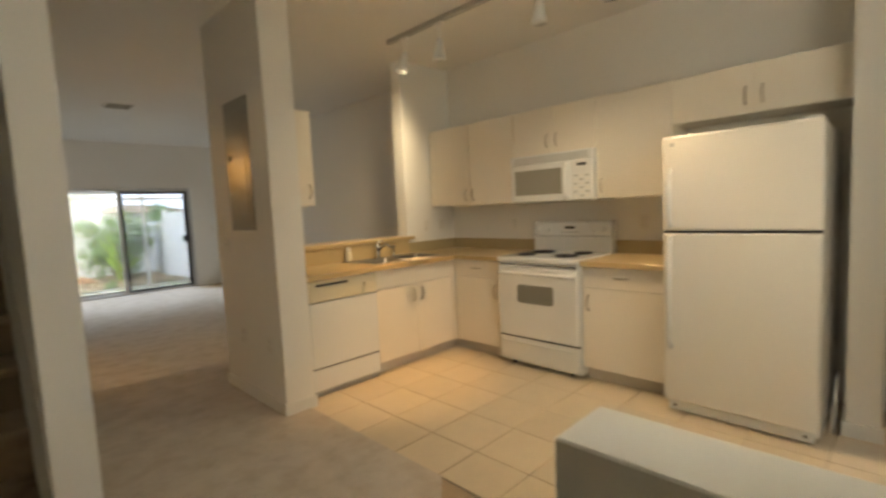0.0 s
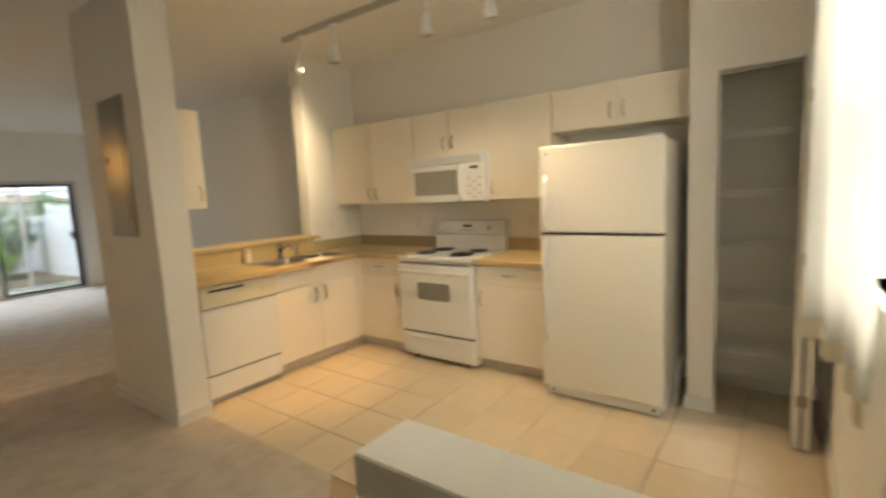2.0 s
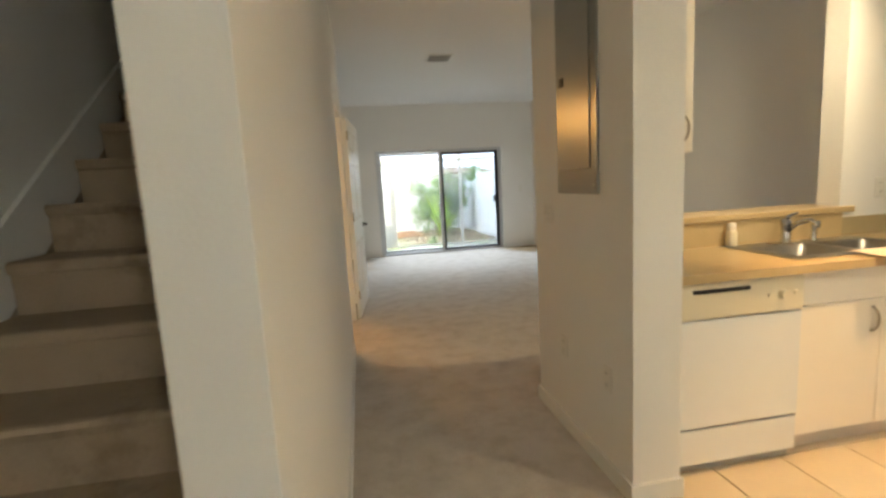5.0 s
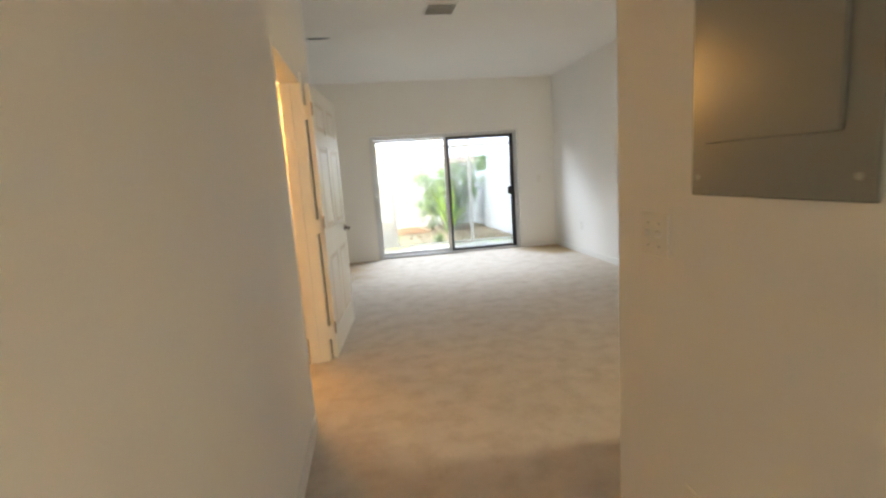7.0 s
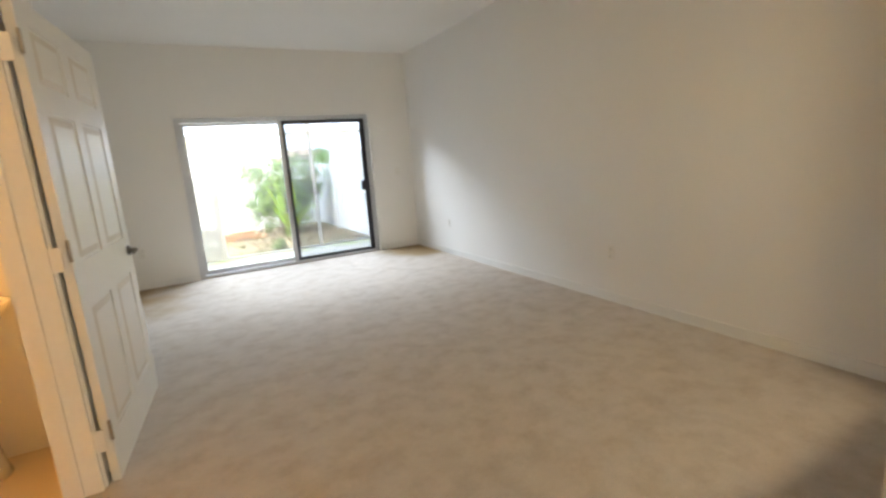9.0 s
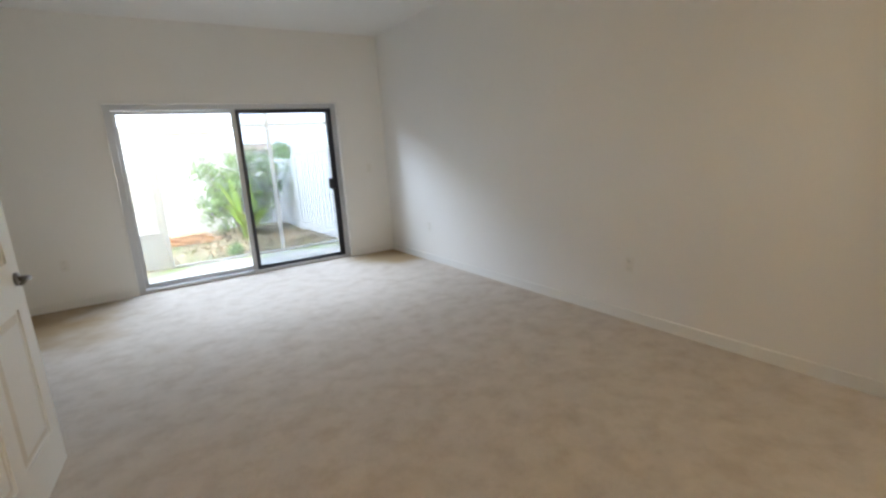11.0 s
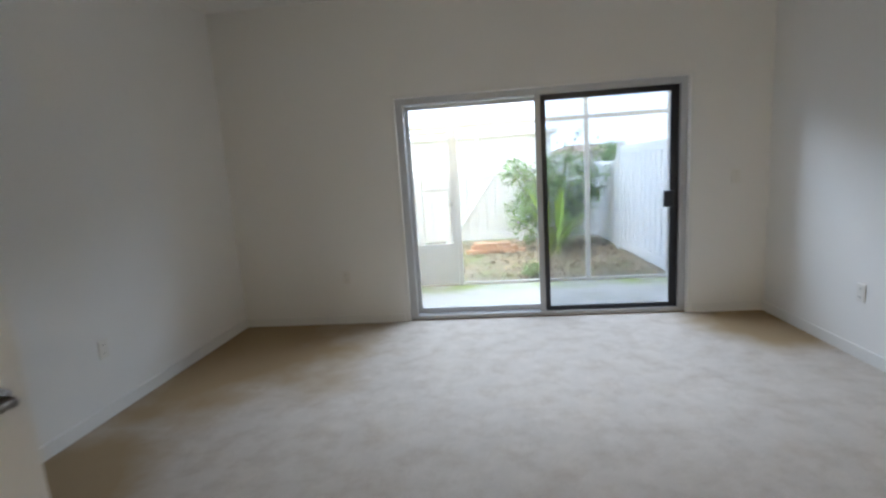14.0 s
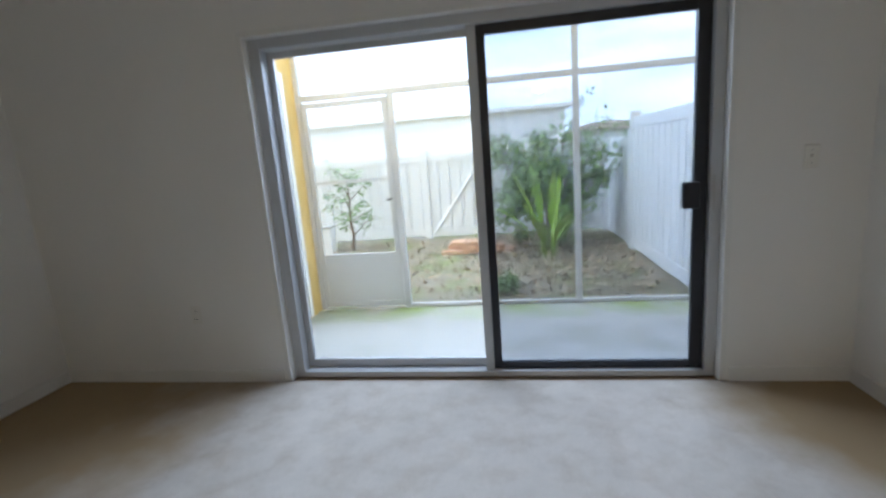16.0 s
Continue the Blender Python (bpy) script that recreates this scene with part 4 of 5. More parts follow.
def breaker_panel():
    b = thing("breaker_panel", "grey steel breaker panel door set in the stub wall", "electrical panel")
    box_part("frame", (2.288, 2.30, 3.70, 4.10, 1.26, 2.18), M_PANEL, b, bevel=0.003)
    d = box_part("door", (2.282, 2.288, 3.755, 4.05, 1.37, 2.09), M_PANEL, b, bevel=0.002)
    box_part("latch", (2.276, 2.283, 4.0, 4.04, 1.76, 1.80), M_BLACK, d, "black latch")
    bm = bmesh.new()
    for y in (3.725, 4.075):
        for z in (1.30, 2.14):
            add_tube(bm, [(2.289, y, z), (2.285, y, z)], 0.006, 8)
    part("screws", bm, M_STEEL, b, "steel cover screws")


breaker_panel()


def track_light():
    t = thing("track_light", "grey ceiling track with four white spotlight heads", "ceiling light")
    box_part("track", (TRACK_X - 0.018, TRACK_X + 0.018, 1.15, 3.78, CEIL - 0.04, CEIL), M_GREYTRIM, t, "grey metal track", bevel=0.002)
    for y, aim in HEADS:
        bm = bmesh.new()
        add_box(bm, TRACK_X - 0.016, TRACK_X + 0.016, y - 0.04, y + 0.04, CEIL - 0.06, CEIL - 0.034, bevel=0.003)
        add_tube(bm, [(TRACK_X, y, CEIL - 0.06), (TRACK_X, y, CEIL - 0.19)], 0.008, 8)
        part("stem", bm, M_TRIM, t, "white stem")
        top = Vector((TRACK_X, y, CEIL - 0.17))
        d = (Vector(aim) - top).normalized()
        d = (d * 0.55 + Vector((0, 0, -1)) * 0.6).normalized()
        bm = bmesh.new()
        P = [top + d * s for s in (-0.01, 0.02, 0.07, 0.10, 0.155, 0.16, 0.155, 0.11)]
        add_tube(bm, P, [0.012, 0.03, 0.033, 0.040, 0.052, 0.052, 0.047, 0.036], 18, cap=True)
        sh = part("shade", bm, M_ENAMEL, t, smooth=True)
        if y < 3.5 and y != 2.23:
            bm = bmesh.new()
            add_tube(bm, [top + d * 0.118, top + d * 0.150], [0.036, 0.040], 16)
            part("bulb", bm, M_BULB, sh, "glowing warm bulb")
        else:
            bm = bmesh.new()
            add_tube(bm, [top + d * 0.118, top + d * 0.150], [0.036, 0.040], 16)
            part("bulb", bm, M_GREYTRIM, sh, "dim grey bulb")


track_light()
vent = thing("ceiling_vent", "grey louvred air vent in the living room ceiling", "vent")
box_part("frame", (2.20, 2.50, 7.45, 7.75, CEIL - 0.012, CEIL), M_TRIM, vent, "white vent frame", bevel=0.003)
for k in range(7):
    y = 7.485 + k * 0.034
    box_part("slat", (2.225, 2.475, y, y + 0.012, CEIL - 0.02, CEIL - 0.011), M_GREYTRIM, vent, "grey slat")
box_part("duct_opening", (2.225, 2.475, 7.475, 7.725, CEIL - 0.0135, CEIL - 0.0125), M_SLOT, vent, "dark duct behind the slats")


# ---- pantry ----
def wire_shelf(z):
    s = thing("wire_shelf", "white coated wire pantry shelf with a front lip", "shelf", "pantry shelves")
    x0, x1, y0, y1 = 4.33, XE - 0.004, YS + 0.004, 0.63
    for k in range(24):
        y = y0 + 0.012 + k * (y1 - y0 - 0.024) / 23
        bm = bmesh.new()
        add_tube(bm, [(x1, y, z), (x0, y, z), (x0, y, z - 0.03)], 0.0022, 5)
        part("cross_wire", bm, M_ENAMEL, s)
    for x, zz in ((x0, z), (x0, z - 0.03), ((x0 + x1) / 2, z - 0.003), (x1, z)):
        bm = bmesh.new()
        add_tube(bm, [(x, y0, zz), (x, y1, zz)], 0.0035, 6)
        part("rail_wire", bm, M_ENAMEL, s)
    box_part("end_bracket", (x0 - 0.012, x0 + 0.05, y1 - 0.02, y1 + 0.004, z - 0.034, z + 0.006), M_ENAMEL, s, "white plastic end bracket")


for z in (1.72, 1.37, 1.03, 0.69, 0.36):
    wire_shelf(z)


def bifold():
    b = thing("bifold_door", "white bifold pantry door folded open against the window wall", "door")
    for x0, x1, y0, y1 in ((3.93, 4.255, 0.115, 0.15), (3.93, 4.255, 0.158, 0.192)):
        bm = bmesh.new()
        add_box(bm, x0, x1, y0, y1, 0.015, 2.05, bevel=0.003)
        leaf = part("leaf", bm, M_TRIM, b)
    bm = bmesh.new()
    add_box(bm, 3.927, 3.932, 0.149, 0.159, 0.02, 2.04)
    part("hinge_gap", bm, M_SLOT, b, "dark gap between the leaves")
    for z in (0.25, 1.0, 1.8):
        box_part("hinge", (3.924, 3.93, 0.13, 0.178, z, z + 0.06), M_NICKEL, b, "metal hinge")
    bm = bmesh.new()
    add_lathe(bm, [(0.008, 0), (0.008, 0.012), (0.016, 0.02), (0.012, 0.03)], (0, 0, 0), 12)
    bmesh.ops.rotate(bm, verts=bm.verts[:], cent=(0, 0, 0), matrix=Matrix.Rotation(radians(-90), 3, "X"))
    bmesh.ops.translate(bm, verts=bm.verts[:], vec=(4.05, 0.192, 1.0))
    part("knob", bm, M_TRIM, b, "white knob", smooth=True)
    box_part("top_track", (4.235, 4.265, YS, 0.585, 2.05, 2.072), M_GREYTRIM, b, "grey metal door track")


bifold()


# ---- window and curtains ----
def kitchen_window():
    w = tagged(new("window_1"), "white framed kitchen window behind sheer curtains", "window", "", "structure")
    x0, x1, z0, z1 = WIN_X0, WIN_X1, WIN_Z0, WIN_Z1
    bm = bmesh.new()
    for b in ((x0, x0 + 0.05, z0, z1), (x1 - 0.05, x1, z0, z1), (x0 + 0.05, x1 - 0.05, z0, z0 + 0.05), (x0 + 0.05, x1 - 0.05, z1 - 0.05, z1), (x0 + 0.05, x1 - 0.05, 1.6, 1.64)):
        add_box(bm, b[0], b[1], -0.12, -0.07, b[2], b[3])
    part("window_frame", bm, M_WHITEALU, w)
    box_part("window_sill", (x0 - 0.03, x1 + 0.03, -0.07, YS + 0.02, z0 - 0.02, z0), M_TRIM, w, bevel=0.004)
    pane = box_part("pane", (x0 + 0.05, x1 - 0.05, -0.10, -0.096, z0 + 0.05, z1 - 0.05), M_GLASS, w)
    pane.visible_shadow = False


kitchen_window()


def curtain(label, x0, x1, y, z0, z1, folds, amp, material, hem=0.0, flare=0.0, seedn=0, skew=0.0):
    """A gathered cloth from x0 to x1; its folds open towards the hem."""
    c = thing("curtain", label, "curtain", "window curtains")
    rnd = random.Random(seedn)
    nx, nz = folds * 10, 14
    ph = [rnd.uniform(0, 6.28) for _ in range(4)]
    def pt(i, j, off=0.0):
        s, t = i / nx, j / nz
        a = amp * (0.55 + 0.6 * t)
        yy = y + a * math.sin(s * folds * 2 * math.pi + ph[0] + 0.5 * math.sin(5 * s + ph[1])) + 0.4 * a * math.sin(s * folds * 4.6 + ph[2] + 2 * t) + flare * t * t + skew * s * s
        xx = x0 + (x1 - x0) * s + 0.012 * math.sin(7 * t + 9 * s + ph[3])
        zz = z1 + (z0 - z1) * t + 0.012 * math.sin(s * folds * 6.28 + ph[2]) * t
        return (xx, yy + off, zz)
    bm = bmesh.new()
    g = [[bm.verts.new(pt(i, j)) for j in range(nz + 1)] for i in range(nx + 1)]
    for i in range(nx):
        for j in range(nz):
            bm.faces.new((g[i][j], g[i + 1][j], g[i + 1][j + 1], g[i][j + 1]))
    part("cloth", bm, material, c, smooth=True)
    if hem:
        bm = bmesh.new()
        top = [bm.verts.new(pt(i, nz, 0.004)) for i in range(nx + 1)]
        bot = [bm.verts.new(Vector(pt(i, nz, 0.004)) - Vector((0, 0, hem))) for i in range(nx + 1)]
        for i in range(nx):
            bm.faces.new((top[i], top[i + 1], bot[i + 1], bot[i]))
        part("hem", bm, M_LINING, c, "yellow hem band", smooth=True)
    return c


curtain("white sheer curtain panel with a yellow hem at the kitchen window", 2.20, 2.88, 0.10, 1.00, 2.75, 3, 0.014, M_SHEER, 0.06, 0.0, 1, 0.085)
curtain("second white sheer curtain panel with a yellow hem", 1.54, 2.06, 0.10, 0.97, 2.75, 2, 0.012, M_SHEER, 0.06, 0.0, 2)
curtain("long pale yellow opaque drape beside the white sheers", 0.96, 1.66, 0.078, 0.15, 2.75, 4, 0.014, M_LINING, 0.0, 0.0, 3)
rod = thing("curtain_rod", "white metal curtain rod over the kitchen window", "curtain rod")
bm = bmesh.new()
add_tube(bm, [(0.92, 0.10, 2.76), (3.0, 0.10, 2.76)], 0.012, 10)
part("rod", bm, M_TRIM, rod)
for x in (0.98, 2.95):
    box_part("bracket", (x - 0.01, x + 0.01, YS, 0.11, 2.745, 2.775), M_TRIM, rod)


# ---- doors ----
def panel_door():
    d = thing("door_bath", "white six-panel interior door standing open with a dark lever handle", "door", at=(1.20, 6.63, 0.012), rz=84.6)
    W, H, T = 1.02, 2.02, 0.035
    bm = bmesh.new()
    # core plus stiles and rails leave six sunk fields
    add_box(bm, 0.0, W, -0.010, 0.010, 0, H)
    xs = [(0, 0.115), (0.455, 0.565), (W - 0.115, W)]
    for a, b in xs:
        for s in (-1, 1):
            add_box(bm, a, b, *(sorted((s * 0.010, s * T / 2))), 0, H)
    zr = [(0, 0.20), (0.78, 0.98), (1.60, 1.70), (1.93, H)]
    for a, b in ((0.115, 0.455), (0.565, W - 0.115)):
        for z0, z1 in zr:
            for s in (-1, 1):
                add_box(bm, a, b, *(sorted((s * 0.010, s * T / 2))), z0, z1)
    body = part("door_leaf", bm, M_TRIM, d)
    # sloped mouldings take a darker cream than the leaf and raised fields
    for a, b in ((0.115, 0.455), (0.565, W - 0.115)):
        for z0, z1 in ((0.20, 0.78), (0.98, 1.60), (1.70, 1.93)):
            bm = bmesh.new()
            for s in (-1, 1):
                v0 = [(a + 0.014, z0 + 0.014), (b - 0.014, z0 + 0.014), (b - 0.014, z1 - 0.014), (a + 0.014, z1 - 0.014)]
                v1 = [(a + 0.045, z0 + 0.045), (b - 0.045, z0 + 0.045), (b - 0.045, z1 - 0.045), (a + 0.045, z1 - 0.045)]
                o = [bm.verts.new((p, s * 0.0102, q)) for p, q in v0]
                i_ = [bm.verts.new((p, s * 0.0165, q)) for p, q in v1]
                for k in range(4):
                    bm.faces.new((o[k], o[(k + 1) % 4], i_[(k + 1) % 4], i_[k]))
            part("moulding", bm, M_MOULD, d, "cream panel moulding, darker than the door leaf")
            bm = bmesh.new()
            for s in (-1, 1):
                w = 0.0165 * s
                q4 = [bm.verts.new((p, w, q)) for p, q in ((a + 0.045, z0 + 0.045), (b - 0.045, z0 + 0.045), (b - 0.045, z1 - 0.045), (a + 0.045, z1 - 0.045))]
                q5 = [bm.verts.new((v.co.x, s * 0.012, v.co.z)) for v in q4]
                bm.faces.new(q4)
                for k in range(4):
                    bm.faces.new((q4[k], q4[(k + 1) % 4], q5[(k + 1) % 4], q5[k]))
            part("raised_field", bm, M_TRIM, d)
    for s in (-1, 1):
        bm = bmesh.new()
        x, z = W - 0.065, 0.90
        add_tube(bm, [(x, s * T / 2, z), (x, s * (T / 2 + 0.012), z)], 0.028, 18)
        add_tube(bm, [(x, s * (T / 2 + 0.01), z), (x, s * (T / 2 + 0.05), z)], 0.012, 12)
        add_tube(bm, [(x + 0.004, s * (T / 2 + 0.045), z), (x - 0.05, s * (T / 2 + 0.052), z + 0.004), (x - 0.11, s * (T / 2 + 0.048), z - 0.004)], [0.012, 0.010, 0.008], 10)
        part("lever_handle", bm, M_LEVER, d, "dark metal lever handle", smooth=True)
    for z in (0.2, 1.0, 1.8):
        bm = bmesh.new()
        add_tube(bm, [(-0.004, -0.02, z), (-0.004, -0.02, z + 0.09)], 0.007, 8)
        part("hinge", bm, M_NICKEL, d, "metal butt hinge")
    return d


panel_door()
fr = tagged(new("door_frame"), "white painted door frame of the powder room", "door frame", "", "structure")
box_part("jamb", (1.02, WX + 0.004, 6.585, 6.62, 0, 2.06), M_TRIM, fr)
box_part("jamb", (1.02, WX + 0.004, 5.62, 5.64, 0, 2.06), M_TRIM, fr)
box_part("head_jamb", (1.02, WX + 0.004, 5.64, 6.585, 2.03, 2.06), M_TRIM, fr)
box_part("door_stop", (1.06, 1.09, 6.573, 6.585, 0, 2.03), M_TRIM, fr)
box_part("casing", (WX, WX + 0.014, 6.612, 6.675, 0, 2.10), M_TRIM, fr, bevel=0.003)
for z in (0.18, 0.98, 1.78):
    box_part("hinge_leaf", (WX + 0.004, 1.20, 6.592, 6.60, z, z + 0.10), M_TRIM, fr, "painted hinge")


# ---- powder room ----
def washbasin():
    w = thing("pedestal_sink", "white porcelain pedestal washbasin in the powder room", "sink", at=(0.62, 6.98, 0))
    bm = bmesh.new()
    add_lathe(bm, [(0.12, 0.0), (0.11, 0.04), (0.08, 0.2), (0.08, 0.55), (0.11, 0.66)], (0, 0.05, 0), 20)
    part("pedestal", bm, M_PORCELAIN, w, smooth=True)
    bm = bmesh.new()
    add_lathe(bm, [(0.10, 0.64), (0.20, 0.72), (0.27, 0.80), (0.28, 0.83), (0.265, 0.835), (0.24, 0.83), (0.19, 0.76), (0.08, 0.71), (0.02, 0.705)], (0, 0, 0), 32)
    for v in bm.verts:
        v.co.y *= 0.8
    part("basin", bm, M_PORCELAIN, w, smooth=True)
    bm = bmesh.new()
    add_tube(bm, [(0, 0.17, 0.83), (0, 0.17, 0.92), (0, 0.10, 0.94), (0, 0.08, 0.90)], 0.012, 10)
    part("tap", bm, M_CHROME, w, "chrome tap", smooth=True)


washbasin()
mirror = thing("wall_mirror", "large oval frameless mirror over the washbasin", "mirror", at=(0.55, 7.2, 1.45))
bm = bmesh.new()
fr_, bk_ = [], []
for k in range(40):
    a = 2 * math.pi * k / 40
    fr_.append(bm.verts.new((0.36 * math.cos(a), -0.008, 0.47 * math.sin(a))))
    bk_.append(bm.verts.new((0.37 * math.cos(a), -0.001, 0.48 * math.sin(a))))
bm.faces.new(fr_); bm.faces.new(bk_[::-1])
for k in range(40):
    bm.faces.new((fr_[k], fr_[(k + 1) % 40], bk_[(k + 1) % 40], bk_[k]))
part("mirror_glass", bm, M_MIRROR, mirror)
vl = thing("vanity_light", "lit vanity light bar over the oval mirror", "wall light")
box_part("mount", (0.32, 0.92, 7.165, 7.2, 2.02, 2.12), M_NICKEL, vl, bevel=0.004)
bm = bmesh.new()
add_tube(bm, [(0.36, 7.13, 2.07), (0.90, 7.13, 2.07)], 0.03, 14)
part("tube_bulb", bm, M_TUBE, vl, "glowing warm tube", smooth=True)
bath = new("lamp_bath", bpy.data.lights.new("lamp_bath", "POINT"))
bath.data.energy, bath.data.color, bath.data.shadow_soft_size = 7.5, (1.0, 0.44, 0.09), 0.06
bath.location = (0.62, 7.0, 2.0)


# ---- sliding glass door ----
def sliding_door():
    d = tagged(new("door_patio"), "sliding glass patio door with a grey fixed panel and a black sliding panel", "door", "", "structure")
    y0, y1 = 10.93, 11.01
    bm = bmesh.new()
    for b in ((1.61, 1.70, 0, 2.025), (4.03, 4.11, 0, 2.025), (1.70, 4.03, 1.945, 2.025), (1.70, 4.03, 0, 0.035)):
        add_box(bm, b[0], b[1], y0 - 0.03, y1 + 0.02, b[2], b[3], bevel=0.002)
    part("outer_frame", bm, M_ALU, d)
    bm = bmesh.new()
    for b in ((1.70, 1.735, 0.04, 1.94), (2.845, 2.90, 0.04, 1.94), (1.735, 2.845, 1.905, 1.94), (1.735, 2.845, 0.04, 0.085)):
        add_box(bm, b[0], b[1], 10.975, 11.0, b[2], b[3])
    fp = part("fixed_panel_frame", bm, M_ALU, d)
    pn = box_part("pane", (1.735, 2.845, 10.985, 10.990, 0.085, 1.905), M_CLEARGLASS, fp)
    pn.visible_shadow = False
    box_part("interlock_stile", (2.835, 2.885, 10.915, 10.93, 0.02, 1.97), M_ALU, d, bevel=0.002)
    bm = bmesh.new()
    for b in ((2.885, 2.93, 0.035, 1.945), (3.965, 4.03, 0.035, 1.945), (2.93, 3.965, 1.895, 1.945), (2.93, 3.965, 0.035, 0.075)):
        add_box(bm, b[0], b[1], 10.935, 10.965, b[2], b[3], bevel=0.002)
    sp = part("sliding_panel_frame", bm, M_BRONZE, d, "black aluminium frame")
    pn = box_part("pane", (2.93, 3.965, 10.948, 10.953, 0.075, 1.895), M_TINTGLASS, sp)
    pn.visible_shadow = False
    bm = bmesh.new()
    add_box(bm, 3.90, 3.985, 10.895, 10.935, 0.93, 1.07, bevel=0.012, seg=2)
    part("pull_handle", bm, M_BRONZE, sp, "black pull handle")
    bm = bmesh.new()
    add_box(bm, 4.04, 4.052, 10.893, 10.901, 0.92, 1.10)
    part("strike_plate", bm, M_STEEL, d, "small steel strike plate")


sliding_door()

# ---- patio ----
PZ = -0.05
structure("ground_patio", [(1.19, 4.85, 11.04, 12.36, PZ - 0.1, PZ)], M_CONCRETE, "grey patio slab with green algae along its edge")
structure("wall_storage", [(1.05, 1.19, 11.04, 12.42, -0.1, 2.8)], M_STUCCO, "yellow stucco wall of the storage closet")
structure("wall_party", [(4.71, 4.85, 11.04, 12.42, -0.1, 2.0)], M_FENCE, "white side screen wall of the patio")
structure("wall_outer", [(-9.0, 1.05, 11.04, 11.2, -0.1, 5.5), (4.85, 14.0, 11.04, 11.2, -0.1, 5.5), (1.05, 4.85, 11.041, 11.2, 2.45, 5.5)], M_STUCCO, "yellow stucco outer wall of the house")
structure("roof", [(-0.75, 4.9, -0.2, 11.3, 5.8, 6.0)], M_ROOF, "plain roof over the house")


def storage_door():
    d = tagged(new("door_storage"), "white six-panel door in the yellow stucco wall", "door", "", "structure")
    bm = bmesh.new()
    for b in ((11.10, 11.16, 0, 2.05), (12.06, 12.12, 0, 2.05), (11.16, 12.06, 1.99, 2.05)):
        add_box(bm, 1.188, 1.225, b[0], b[1], b[2] - 0.02, b[3], bevel=0.004)
    part("casing", bm, M_TRIM, d)
    bm = bmesh.new()
    add_box(bm, 1.185, 1.20, 11.16, 12.06, -0.02, 1.99)
    leaf = part("leaf", bm, M_TRIM, d)
    for y0, y1 in ((11.27, 11.55), (11.67, 11.95)):
        for z0, z1 in ((0.2, 0.75), (0.95, 1.5), (1.62, 1.85)):
            box_part("field", (1.199, 1.206, y0, y1, z0, z1), M_TRIM, leaf, bevel=0.004)


storage_door()


def screen_enclosure():
    s = thing("screen_enclosure", "white aluminium patio screen frame with a screen door", "screen enclosure")
    y0, y1 = 12.37, 12.42
    for x, top in ((1.205, 2.55), (2.035, 1.845), (3.565, 2.55), (4.49, 2.55)):
        box_part("post", (x - 0.025, x + 0.025, y0, y1, PZ, top), M_WHITEALU, s, bevel=0.002)
    box_part("rail", (1.23, 4.465, y0 + 0.003, y1 - 0.003, 1.845, 1.895), M_WHITEALU, s, "white cross rail", bevel=0.002)
    box_part("rail", (1.18, 4.52, y0, y1, 2.55, 2.60), M_WHITEALU, s, "white top rail", bevel=0.002)
    box_part("sill_rail", (2.06, 4.465, y0 + 0.003, y1 - 0.003, PZ, PZ + 0.035), M_WHITEALU, s, "white bottom rail", bevel=0.002)
    d = box_part("kick_panel", (1.27, 1.96, y0 + 0.02, y0 + 0.03, 0.0, 0.45), M_WHITEALU, s, "white metal kick panel")
    bm = bmesh.new()
    for b in ((1.235, 1.275, PZ + 0.02, 1.83), (1.955, 2.005, PZ + 0.02, 1.83), (1.275, 1.955, 1.785, 1.83), (1.275, 1.955, 1.12, 1.15), (1.275, 1.955, 0.44, 0.475), (1.275, 1.955, PZ + 0.02, 0.02)):
        add_box(bm, b[0], b[1], y0 + 0.01, y0 + 0.04, b[2], b[3])
    part("screen_door_frame", bm, M_WHITEALU, s)
    for x0, x1, z0, z1 in ((1.275, 1.955, 1.15, 1.785), (1.275, 1.955, 0.475, 1.12), (2.06, 3.54, PZ + 0.035, 1.845), (3.59, 4.465, PZ + 0.035, 1.845), (1.23, 3.54, 1.895, 2.55), (3.59, 4.465, 1.895, 2.55)):
        sc = box_part("screen_mesh", (x0, x1, y0 + 0.024, y0 + 0.025, z0, z1), M_SCREEN, s, "fine pale insect screen")
        sc.visible_shadow = False
    bm = bmesh.new()
    add_tube(bm, [(1.975, y0 + 0.01, 0.96), (1.975, y0 - 0.03, 0.96)], 0.008, 8)
    add_tube(bm, [(1.975, y0 - 0.03, 0.96), (1.93, y0 - 0.035, 0.955)], 0.009, 8)
    part("door_latch", bm, M_SLOT, s, "dark door latch")


screen_enclosure()

# ---- garden ----
bm = bmesh.new()
rnd = random.Random(5)
nx_, ny_ = 44, 30
gv = []
for i in range(nx_ + 1):
    row = []
    for j in range(ny_ + 1):
        x, y = -4 + 13 * i / nx_, 12.42 + 8 * j / ny_
        bumpz = 0.03 * noise.noise((x * 1.7, y * 1.7, 0)) + 0.012 * noise.noise((x * 7, y * 7, 2))
        edge = 0.0 if j == 0 else 1.0
        row.append(bm.verts.new((x, y, -0.11 + bumpz * edge)))
    gv.append(row)
for i in range(nx_):
    for j in range(ny_):
        bm.faces.new((gv[i][j], gv[i + 1][j], gv[i + 1][j + 1], gv[i][j + 1]))
tagged(part("ground", bm, M_SOIL, smooth=True), "patchy soil with dry grass and fallen leaves", "", "", "structure")
structure("ground_far", [(-120, 120, -60, 200, -0.4, -0.2)], M_SOIL, "flat ground to the horizon")


